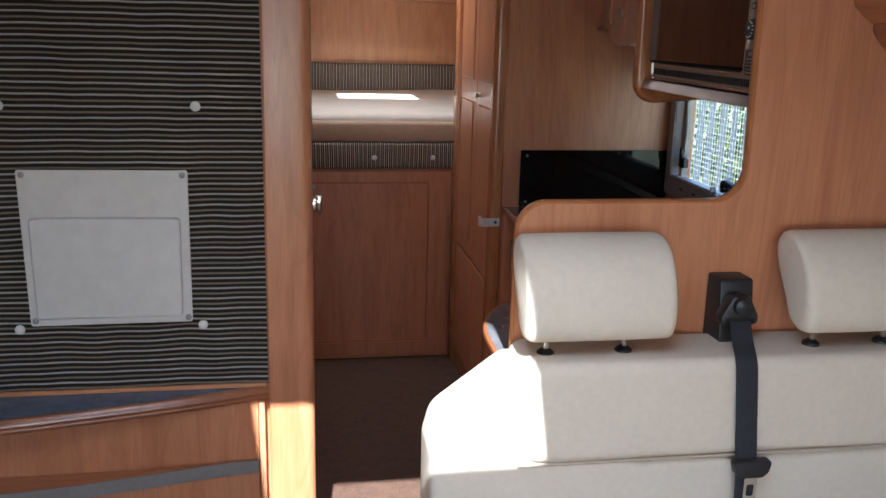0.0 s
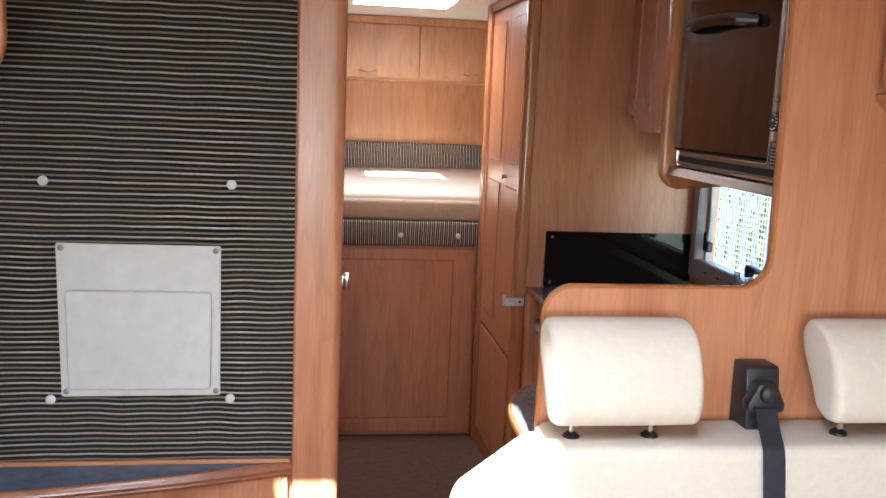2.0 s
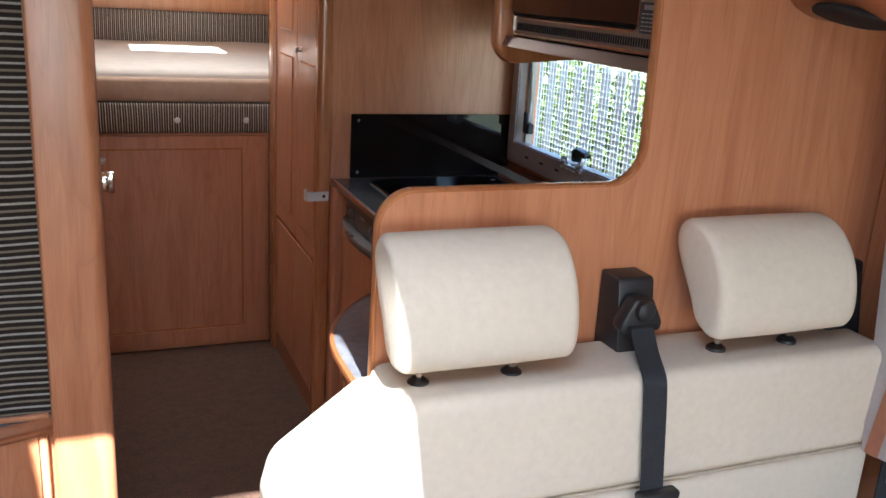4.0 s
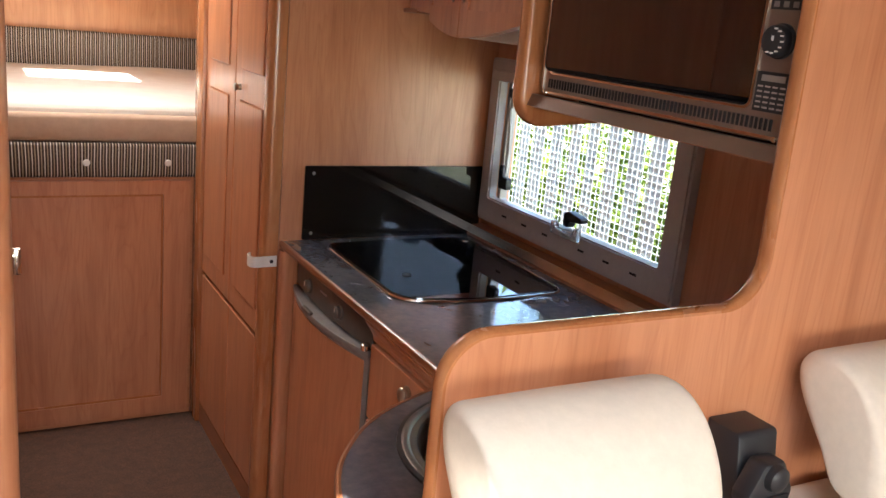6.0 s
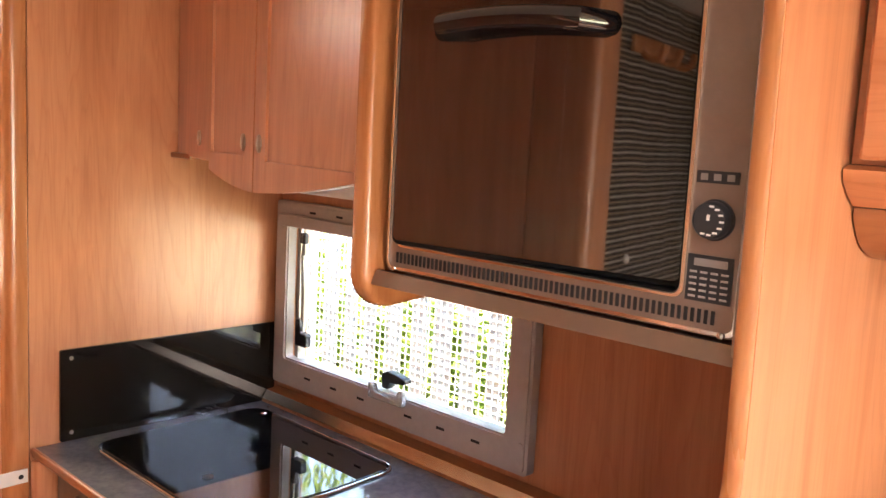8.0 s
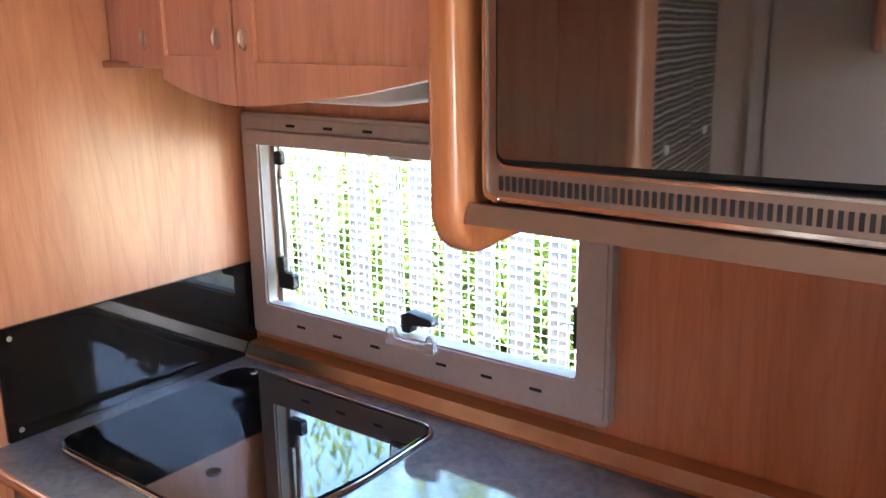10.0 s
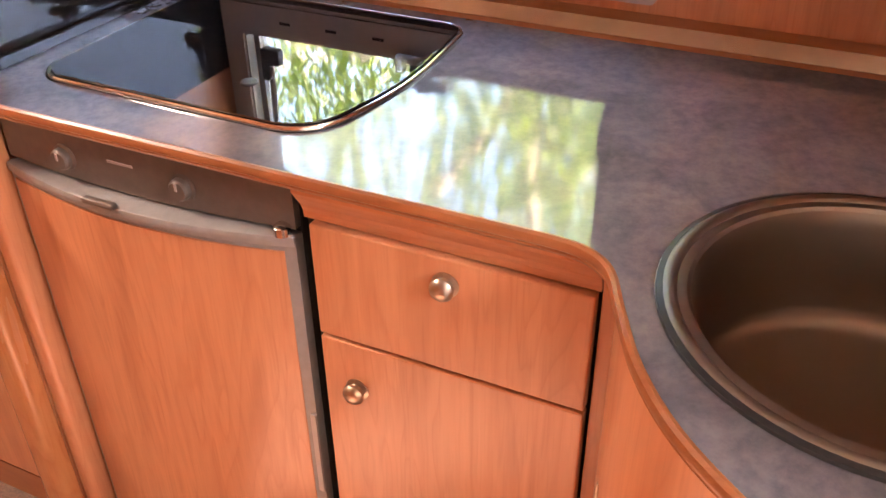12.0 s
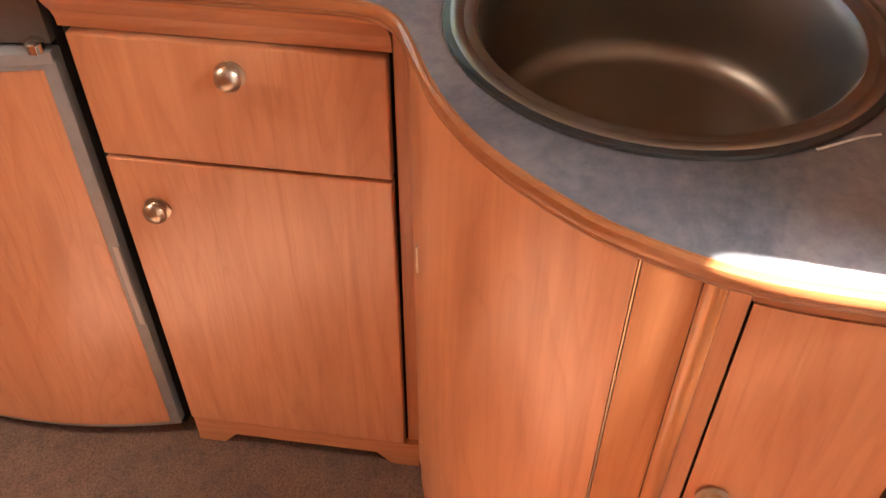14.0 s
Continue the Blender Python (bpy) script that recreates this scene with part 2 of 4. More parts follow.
def pillow(outline, axis, a, b, r, seg=4):
    """A padded slab: an extruded outline whose two rims are rounded off by r."""
    bm, k = bmesh.new(), len(outline)
    area2 = sum(outline[i - 1][0] * outline[i][1] - outline[i][0] * outline[i - 1][1] for i in range(k))
    sign, norm = (1 if area2 > 0 else -1), []
    for i in range(k):
        t = Vector(outline[(i + 1) % k]) - Vector(outline[i - 1])
        t = t.normalized() if t.length > 1e-7 else Vector((1, 0))
        norm.append(Vector((-t.y, t.x)) * sign)
    steps = [(r * (1 - math.sin(math.pi / 2 * i / seg)), a + r * (1 - math.cos(math.pi / 2 * i / seg)) * (1 if b > a else -1)) for i in range(seg + 1)]
    steps += [(d, a + b - w) for d, w in steps[::-1]]
    rings = []
    for d, w in steps:
        q = [Vector(p) + nn * d for p, nn in zip(outline, norm)]
        rings.append([bm.verts.new({"x": (w, p.x, p.y), "y": (p.x, w, p.y), "z": (p.x, p.y, w)}[axis]) for p in q])
    for u, v in zip(rings, rings[1:]):
        for i in range(k):
            j = (i + 1) % k
            bm.faces.new((u[i], u[j], v[j], v[i]))
    bm.faces.new(rings[0])
    bm.faces.new(rings[-1][::-1])
    return bm


def rect(a0, a1, b0, b1, r, steps=5):
    return rounded([(a0, b0), (a1, b0), (a1, b1), (a0, b1)], r, steps)


def hoop(outer, inner, axis, a, b, bm=None):
    """A flat frame between two outlines of the same number of points."""
    bm = bm or bmesh.new()
    def at(p, w):
        return {"x": (w, p[0], p[1]), "y": (p[0], w, p[1]), "z": (p[0], p[1], w)}[axis]
    rings = [[bm.verts.new(at(p, w)) for p in o] for o, w in ((outer, a), (outer, b), (inner, b), (inner, a))]
    k = len(outer)
    for r in range(4):
        for i in range(k):
            j = (i + 1) % k
            bm.faces.new((rings[r][i], rings[r][j], rings[(r + 1) % 4][j], rings[(r + 1) % 4][i]))
    return bm


def lathe(profile, at, axis="z", seg=32, bm=None):
    """Turns (radius, height) pairs about an axis through the point at."""
    bm = bm or bmesh.new()
    turn = {"z": Matrix.Identity(4), "x": Matrix.Rotation(radians(90), 4, "Y"), "-x": Matrix.Rotation(radians(-90), 4, "Y"), "y": Matrix.Rotation(radians(-90), 4, "X"), "-y": Matrix.Rotation(radians(90), 4, "X")}[axis]
    m, rings = Matrix.Translation(at) @ turn, []
    for r, h in profile:
        if r < 1e-6:
            rings.append([bm.verts.new(m @ Vector((0, 0, h)))])
        else:
            rings.append([bm.verts.new(m @ Vector((r * math.cos(math.tau * i / seg), r * math.sin(math.tau * i / seg), h))) for i in range(seg)])
    for p, q in zip(rings, rings[1:]):
        for i in range(seg):
            j = (i + 1) % seg
            if len(p) == 1 and len(q) > 1:
                bm.faces.new((p[0], q[i], q[j]))
            elif len(q) == 1 and len(p) > 1:
                bm.faces.new((p[i], p[j], q[0]))
            elif len(p) > 1:
                bm.faces.new((p[i], p[j], q[j], q[i]))
    return bm


def tube(points, radius, seg=8, bm=None, flat=1.0):
    """A round bar along a line of points."""
    bm = bm or bmesh.new()
    pts, rings = [Vector(p) for p in points], []
    for i, p in enumerate(pts):
        d = (pts[min(i + 1, len(pts) - 1)] - pts[max(i - 1, 0)]).normalized()
        side = d.cross(Vector((0, 0, 1)))
        side = side.normalized() if side.length > 1e-3 else Vector((1, 0, 0))
        up = side.cross(d).normalized()
        rings.append([bm.verts.new(p + side * radius * math.cos(math.tau * k / seg) + up * radius * flat * math.sin(math.tau * k / seg)) for k in range(seg)])
    for a, c in zip(rings, rings[1:]):
        for k in range(seg):
            bm.faces.new((a[k], a[(k + 1) % seg], c[(k + 1) % seg], c[k]))
    bm.faces.new(rings[0][::-1])
    bm.faces.new(rings[-1])
    return bm


def spline(points, steps=6):
    """A smooth line through points (Catmull-Rom)."""
    p, out = [Vector(q) for q in points], []
    p = [p[0] * 2 - p[1]] + p + [p[-1] * 2 - p[-2]]
    for i in range(1, len(p) - 2):
        for j in range(steps):
            t = j / steps
            out.append(tuple(0.5 * (2 * p[i] + (p[i + 1] - p[i - 1]) * t + (2 * p[i - 1] - 5 * p[i] + 4 * p[i + 1] - p[i + 2]) * t * t + (3 * p[i] - p[i - 1] - 3 * p[i + 1] + p[i + 2]) * t ** 3)))
    out.append(tuple(p[-2]))
    return out


def inset(line, d):
    """Moves an open plan line sideways (to its right) by d."""
    out = []
    for i, p in enumerate(line):
        a, c = Vector(line[max(i - 1, 0)]), Vector(line[min(i + 1, len(line) - 1)])
        t = (c - a).normalized()
        out.append((p[0] + t.y * d, p[1] - t.x * d))
    return out


def ribbon(line, thick, z0, z1, bm=None):
    """An upright sheet that follows a plan line, with thickness to its right."""
    back = inset(line, thick)
    return prism(list(line) + back[::-1], "z", z0, z1, bm=bm)


# ---- setting ----
setting("floor", box(-0.87, 1.44, -1.5, 5.35, -0.05, 0.0), CARPET, "dark brown low-pile carpet on the floor")

# roof lining with two openings for the roof lights
bm = bmesh.new()
for x0, x1, y0, y1 in ((-0.87, 1.44, -1.5, 0.10), (-0.87, -0.31, 0.10, 0.68), (0.277, 1.44, 0.10, 0.68), (-0.87, 1.44, 0.68, 3.74), (-0.87, 0.12, 3.74, 4.10), (0.54, 1.44, 3.74, 4.10), (-0.87, 1.44, 4.10, 5.35)):
    box(x0, x1, y0, y1, 2.0, 2.02, bm=bm)
setting("ceiling", bm, CEILING, "cream lined ceiling with two roof lights")

# right side wall with the kitchen window opening
WY0, WY1, WZ0, WZ1 = 2.303, 3.055, 1.014, 1.39
bm = box(1.39, 1.44, -1.5, 0.62, 0, 2.0)
box(1.39, 1.44, 0.62, 1.44, 1.46, 2.0, bm=bm)
box(1.39, 1.44, 1.44, WY0, 0, 2.0, bm=bm)
box(1.39, 1.44, WY1, 5.35, 0, 2.0, bm=bm)
box(1.39, 1.44, WY0, WY1, 0, WZ0, bm=bm)
box(1.39, 1.44, WY0, WY1, WZ1, 2.0, bm=bm)
setting("wall_right", bm, WOOD, "pear-wood lined side wall behind the kitchen")
setting("wall_right_bench", box(1.39, 1.44, 0.62, 1.44, 0, 0.84), CEILING, "pale lined side wall beside the bench")
setting("wall_left", box(-0.87, -0.83, -1.5, 5.35, 0, 2.0), CEILING, "pale lined side wall")
setting("wall_rear", box(-0.83, 1.39, 5.30, 5.35, 0, 2.0), PALE, "pale wood rear wall above the bed")
bm = box(-0.83, 1.39, -1.5, -1.45, 0, 0.85)
box(-0.83, 1.39, -1.5, -1.45, 1.52, 2.0, bm=bm)
box(-0.83, -0.65, -1.5, -1.45, 0.85, 1.52, bm=bm)
box(1.21, 1.39, -1.5, -1.45, 0.85, 1.52, bm=bm)
setting("wall_front", bm, CEILING, "pale front wall with the windscreen opening")

# washroom block: front wall behind the striped cloth, side wall along the corridor
setting("wall_washroom", box(-0.83, -0.075, 2.205, 2.23, 0, 2.0), WOOD, "wood front wall of the washroom")
setting("pillar", prism(rounded([(-0.075, 2.18), (0.043, 2.18), (0.043, 2.26), (-0.075, 2.26)], [0.006, 0.028, 0.006, 0.006]), "z", 0, 2.0), WOOD, "upright pear-wood pillar with rounded edge", True)
setting("wall_corridor", box(-0.02, 0.030, 2.262, 3.30, 0, 2.0), WOOD, "pear-wood side wall along the corridor")
setting("wall_washroom_rear", box(-0.83, 0.030, 3.301, 3.33, 0, 2.0), WOOD, "wood rear wall of the washroom")
# partition at the end of the worktop
setting("wall_kitchen_end", box(0.745, 1.388, 3.112, 3.165, 0, 2.0, 0.0), WOOD, "tall pear-wood panel at the end of the worktop")
setting("trim_corner", prism(rounded([(0.700, 3.108), (0.743, 3.108), (0.743, 3.168), (0.700, 3.168)], [0.02, 0.004, 0.004, 0.02]), "z", 0, 2.0), TRIM, "rounded wooden corner post", True)
setting("wall_rear_return", box(0.735, 1.388, 3.985, 4.01, 0, 2.0), WOOD, "wood panel closing the wardrobe")


# ---- kitchen: worktop ----
TOP = 0.905
EDGE = spline([(0.742, 3.106), (0.742, 2.80), (0.742, 2.50), (0.743, 2.26), (0.742, 2.185), (0.734, 2.148), (0.710, 2.121), (0.660, 2.098), (0.583, 2.060), (0.515, 2.008), (0.455, 1.936), (0.423, 1.879), (0.400, 1.811), (0.390, 1.738), (0.388, 1.596)], 4)
SX, SY, SR = 0.755, 1.850, 0.204
worktop = thing("worktop", (1.0, 2.4, TOP), "slate-grey laminate worktop with a wood-edged curved front", "worktop")
# slab in two halves, so that the round bowl opening goes right through
ring = [(SX + SR * math.cos(math.tau * i / 48), SY + SR * math.sin(math.tau * i / 48)) for i in range(49)]
west = [p for p in inset(EDGE, -0.012)]
slab = bmesh.new()
split = 2.13
upper = [p for p in west if p[1] >= split]
lower = [p for p in west if p[1] < split]
cut = (0.7335, split)
prism([(1.386, split), (1.386, 3.108)] + upper + [cut], "z", TOP - 0.020, TOP, bm=slab)
half_w = [cut] + lower + [(SX, 1.596)] + [(SX + SR * math.cos(a), SY + SR * math.sin(a)) for a in [radians(-90 - 180 * i / 24) for i in range(25)]] + [(SX, split)]
half_e = [(SX, split)] + [(SX + SR * math.cos(a), SY + SR * math.sin(a)) for a in [radians(90 - 180 * i / 24) for i in range(25)]] + [(SX, 1.596), (1.386, 1.596), (1.386, split)]
prism(half_w, "z", TOP - 0.020, TOP, bm=slab)
prism(half_e, "z", TOP - 0.020, TOP, bm=slab)
bmesh.ops.remove_doubles(slab, verts=slab.verts, dist=0.0004)
part("slab", slab, WORKTOP, worktop)
# moulded wooden nosing: a rounded section swept along the edge
sect = [(0.002, 0.0008), (-0.002, 0.0016), (-0.0058, -0.0008), (-0.0078, -0.006), (-0.0070, -0.011), (-0.0045, -0.0135), (-0.0055, -0.016), (-0.003, -0.020), (0.006, -0.021)]
bm, rows_ = bmesh.new(), []
for dx, dz in sect:
    rows_.append([bm.verts.new((p[0], p[1], TOP + dz)) for p in inset(EDGE, -(dx + 0.010))])
for a, c in zip(rows_, rows_[1:]):
    for i in range(len(a) - 1):
        bm.faces.new((a[i], a[i + 1], c[i + 1], c[i]))
part("wooden_nosing", bm, TRIM_Y, worktop, "rounded reddish wood edge", True)
up = part("upstand", prism([(1.386, TOP), (1.337, TOP), (1.337, TOP + 0.007), (1.352, TOP + 0.030), (1.386, TOP + 0.034)], "y", 1.596, 3.106), TRIM_Y, worktop, "wooden upstand along the wall")
part("metal_strip", prism([(1.3360, TOP + 0.0085), (1.3500, TOP + 0.0300), (1.3475, TOP + 0.0312), (1.3335, TOP + 0.0098)], "y", 1.612, 3.10), plain("dull_bronze_strip", (0.40, 0.31, 0.24), 0.24, 1.0, 0.15, 30), up, "narrow aluminium strip")

# ---- sink ----
sink = thing("sink", (SX, SY, TOP), "round satin steel sink bowl set in the worktop", "sink")
part("rim", lathe([(0.2165, 0.0012), (0.2175, 0.0040), (0.2140, 0.0062), (0.2075, 0.0064), (0.2055, 0.0058), (0.2025, 0.0030), (0.1975, 0.0036), (0.1925, 0.0030), (0.1890, -0.0010)], (SX, SY, TOP), seg=64), RIM, sink, "rolled satin steel rim", True)
part("bowl", lathe([(0.1891, -0.0009), (0.187, -0.006), (0.184, -0.02), (0.178, -0.10), (0.1755, -0.122), (0.171, -0.134), (0.163, -0.142), (0.150, -0.1465), (0.10, -0.150), (0.03, -0.153), (0.0, -0.153)], (SX, SY, TOP), seg=64), BOWL, sink, "", True)
part("sealing_ring", lathe([(0.2165, 0.0006), (0.2240, 0.0008), (0.2230, 0.004), (0.2165, 0.0055)], (SX, SY, TOP), seg=64), BLACK, sink, "thin black seal")

SCUFF = plain("pale_scuff", (0.52, 0.52, 0.50), 0.6, 0, 0.2, 120)
part("scuff_mark", tube([(0.562, 1.732, TOP + 0.0004), (0.570, 1.718, TOP + 0.0005), (0.578, 1.704, TOP + 0.0004), (0.586, 1.690, TOP + 0.0005), (0.592, 1.674, TOP + 0.0004)], 0.0016, 6, flat=0.25), SCUFF, worktop, "pale worn scuff beside the sink")

# ---- hob ----
hob = thing("hob", (1.07, 2.8, TOP), "gas hob under a closed black glass lid", "hob")
pts = rounded([(0.838, 2.546), (1.04, 2.503), (1.293, 2.521), (1.297, 3.062), (0.846, 3.048)], [0.085, 0.6, 0.045, 0.045, 0.055], 9)
cx, cy = 1.075, 2.79
def grown(line, d):
    return [(p[0] + (p[0] - cx) / math.hypot(p[0] - cx, p[1] - cy) * d, p[1] + (p[1] - cy) / math.hypot(p[0] - cx, p[1] - cy) * d) for p in line]
pts = grown(pts, -0.007)
bm, rr = bmesh.new(), []
for d, w in [(0.0044, 0.0006), (0.0042, 0.0035), (0.0028, 0.0062), (0.0008, 0.0070), (-0.0014, 0.0062), (-0.0022, 0.0030)]:
    rr.append([bm.verts.new((p[0], p[1], TOP + w)) for p in grown(pts, d)])
for a, c in zip(rr, rr[1:]):
    for i in range(len(a)):
        bm.faces.new((a[i], a[(i + 1) % len(a)], c[(i + 1) % len(a)], c[i]))
part("steel_rim", bm, CHROME, hob, "bright rolled steel rim", True)
part("black_seal", hoop(grown(pts, 0.0070), grown(pts, 0.0040), "z", TOP + 0.0004, TOP + 0.0014), BLACK, hob, "thin black seal")
lid = part("glass_lid", prism(grown(pts, -0.0045), "z", TOP + 0.0015, TOP + 0.0085, 0.002), BLACKGLASS, hob, "black glass lid")
part("grommet", lathe([(0.013, 0.0), (0.012, 0.002), (0, 0.0025)], (0.945, 2.72, TOP + 0.0085), seg=20), BLACK, lid)
part("grommet", lathe([(0.010, 0.0), (0.009, 0.002), (0, 0.0025)], (1.27, 3.0, TOP + 0.0085), seg=20), CHROME, lid)

splash = thing("splashback", (1.09, 3.10, TOP), "dark glossy splashback panel standing on the worktop", "splashback")
bm = prism(rect(0.808, 1.374, TOP + 0.001, 1.114, 0.004, 3), "y", 3.103, 3.111, 0.001, 1)
SPLASH = plain("dark_gloss_panel", (0.011, 0.008, 0.006), 0.05, 0, 0.1, 30)
SPLASH.node_tree.nodes["Principled BSDF"].inputs["IOR"].default_value = 1.40
part("panel", bm, SPLASH, splash)
for x, z in ((0.832, 0.925), (0.832, 1.094)):
    part("screw", lathe([(0.005, 0), (0.0045, 0.0015), (0, 0.002)], (x, 3.103, z), "-y", 12), SILVER, splash)

# ---- kitchen window ----
win = thing("window_1", (1.38, 2.67, 0.965), "grey plastic framed hinged window over the worktop", "window", kind="structure")
O, I = rect(2.238, 3.100, 0.959, 1.438, 0.010, 5), rect(WY0 - 0.004, WY1 - 0.008, WZ0 + 0.018, WZ1 + 0.002, 0.008, 5)
mid = rect(2.245, 3.093, 0.966, 1.431, 0.009, 5)
bm = hoop(O, I, "x", 1.389, 1.366)
hoop(mid, rect(WY0 - 0.008, WY1 - 0.004, WZ0 + 0.014, WZ1 + 0.006, 0.009, 5), "x", 1.3662, 1.361, bm)
part("window_frame", bm, GREY, win)
fr = part("cassette_rail", box(1.345, 1.3605, WY0 - 0.02, WY1 + 0.01, WZ1 - 0.014, WZ1 + 0.016, 0.004), GREY, win, "blind cassette rail")
for i in range(7):
    y = (2.381, 2.483, 2.585, 0, 2.748, 2.850, 2.954)[i]
    if i == 3:
        continue
    for z in (0.992, 1.412):
        part("slot", box(1.3602, 1.3612, y - 0.020, y + 0.004, z + 0.0020, z + 0.0076), DARK, win)
for y, z in ((2.262, 1.02), (2.262, 1.33)):
    part("screw_cap", lathe([(0.008, 0), (0.007, 0.0015), (0, 0.002)], (1.361, y - 0.008, z), "-x", 14), GREY, win)
part("blind_catch", box(1.351, 1.3608, 2.632, 2.682, 1.370, 1.388, 0.003), GREY, win)
part("sash_frame", hoop(rect(WY0 + 0.001, WY1 - 0.001, WZ0 + 0.001, WZ1 - 0.001, 0.012, 5), rect(WY0 + 0.010, WY1 - 0.014, WZ0 + 0.008, WZ1 - 0.012, 0.010, 5), "x", 1.400, 1.425), SILVER, win, "grey aluminium sash")
m, n, l, b = material("clear_acrylic", 0.02, 0, (1, 1, 1))
b.inputs["Transmission Weight"].default_value, b.inputs["IOR"].default_value = 1.0, 1.05
pane = part("pane", box(1.412, 1.416, WY0 + 0.008, WY1 - 0.012, WZ0 + 0.006, WZ1 - 0.010), m, win, "clear acrylic pane")
pane.visible_shadow = False
# stay arms and catches
stay = part("window_stay", tube([(1.398, 3.020, 1.37), (1.394, 3.022, 1.30), (1.396, 3.018, 1.18), (1.392, 3.012, 1.10)], 0.006, 8), SILVER, win, "telescopic window stay", True)
part("stay_joint", box(1.385, 1.402, 3.008, 3.030, 1.33, 1.358, 0.005), BLACK, stay)
part("stay_catch", prism(rounded([(2.985, 1.065), (3.030, 1.065), (3.030, 1.135), (3.012, 1.135), (3.008, 1.10), (2.985, 1.10)], 0.006, 3), "x", 1.380, 1.400, 0.003), BLACK, stay, "black catch")
part("stay_catch", box(1.383, 1.400, WY0 - 0.001, WY0 + 0.014, 1.075, 1.15, 0.005), BLACK, win, "black catch")
latch = part("latch", prism(rounded([(2.606, 1.058), (2.655, 1.052), (2.662, 1.036), (2.682, 1.036), (2.684, 1.070), (2.664, 1.080), (2.608, 1.072)], 0.006, 3), "x", 1.372, 1.398, 0.004), BLACK, win, "black window latch", True)
bm = prism(rounded([(2.592, 1.010), (2.708, 1.010), (2.708, 1.046), (2.692, 1.046), (2.684, 1.026), (2.616, 1.026), (2.608, 1.046), (2.592, 1.046)], 0.005, 3), "x", 1.358, 1.3718, 0.003)
KEEPER = plain("translucent_plastic", (0.86, 0.84, 0.80), 0.22, 0, 0.04, 30)
KEEPER.node_tree.nodes["Principled BSDF"].inputs["Transmission Weight"].default_value = 0.75
bmesh.ops.translate(bm, verts=bm.verts, vec=(-0.011, -0.008, 0.005))
part("latch_keeper", bm, KEEPER, win, "translucent latch keeper", True)

# ---- fridge ----
def bow(y0, y1, x_edge, depth, k=12):
    return [(x_edge - depth * (1 - (2 * i / k - 1) ** 2), y0 + (y1 - y0) * i / k) for i in range(k + 1)]

fridge = thing("fridge", (0.8, 2.8, 0.0), "built-in fridge with a bowed wood-fronted grey-edged door", "fridge")
FY0, FY1 = 2.546, 3.070
part("body", box(0.80, 1.34, FY0 + 0.004, FY1 - 0.002, 0.0, 0.874, 0.003), DARK, fridge)
def bowed(y0, y1, x_edge, depth, back, z0, z1, bevel=0.0):
    return prism(bow(y0, y1, x_edge, depth) + [(back, y1), (back, y0)], "z", z0, z1, bevel)
PANELGREY = plain("dark_bronze_plastic", (0.125, 0.098, 0.080), 0.38, 0.3, 0.12, 60)
pan = part("control_panel", bowed(FY0 + 0.006, FY1 - 0.004, 0.787, 0.018, 0.80, 0.796, 0.876, 0.002), PANELGREY, fridge, "bronze-grey control panel")
for y in (2.718, 2.930):
    kb = part("control_knob", lathe([(0.0205, 0), (0.0205, 0.003), (0.0165, 0.005), (0.0160, 0.013), (0.0135, 0.016), (0, 0.0165)], (0.774, y, 0.830), "-x", 24), PANELGREY, pan, "round grey control knob", True)
    part("pointer", box(0.7562, 0.7582, y - 0.0018, y + 0.0018, 0.831, 0.842), GREY, kb)
part("marking", box(0.7682, 0.7700, 2.80, 2.845, 0.842, 0.846), GREY, pan)
FRIDGE_GREY = plain("dull_grey_plastic", (0.27, 0.25, 0.235), 0.42, 0.2, 0.10, 50)
door = part("door", bowed(FY0 + 0.004, FY1 - 0.004, 0.780, 0.036, 0.798, 0.022, 0.790, 0.004), FRIDGE_GREY, fridge, "grey plastic door frame", True)
part("wood_insert", bowed(FY0 + 0.020, FY1 - 0.016, 0.7738, 0.0328, 0.79, 0.036, 0.766), WOOD, door, "pear-wood door insert", True)
part("handle_strip", bowed(FY0 + 0.004, FY1 - 0.004, 0.776, 0.040, 0.79, 0.774, 0.792, 0.004), FRIDGE_GREY, door, "", True)
part("door_lock", box(0.730, 0.742, 2.815, 2.872, 0.790, 0.799, 0.003), PANELGREY, door, "sliding door lock")
part("hinge", lathe([(0.012, 0), (0.012, 0.012), (0.007, 0.016), (0, 0.017)], (0.779, FY0 + 0.022, 0.791), "z", 14), CHROME, fridge, "", True)
part("worn_edge_tape", box(0.7742, 0.7792, FY0 + 0.0032, FY0 + 0.0125, 0.30, 0.47, 0.001), GREY, door, "peeling pale edge tape")

# post between fridge and wardrobe
post = thing("fridge_post", (0.755, 3.09, 0), "moulded pear-wood post beside the fridge", "post")
part("post", prism(rounded([(0.742, 3.074), (0.790, 3.074), (0.790, 3.1065), (0.742, 3.1065)], [0.018, 0.002, 0.002, 0.01]), "z", 0.0, 0.882), WOOD, post, "", True)

part("foot_block", prism(rounded([(0.728, 3.066), (0.792, 3.066), (0.792, 3.1067), (0.728, 3.1067)], [0.022, 0.002, 0.002, 0.012]), "z", 0.0, 0.014, 0.003), TRIM, post, "", True)

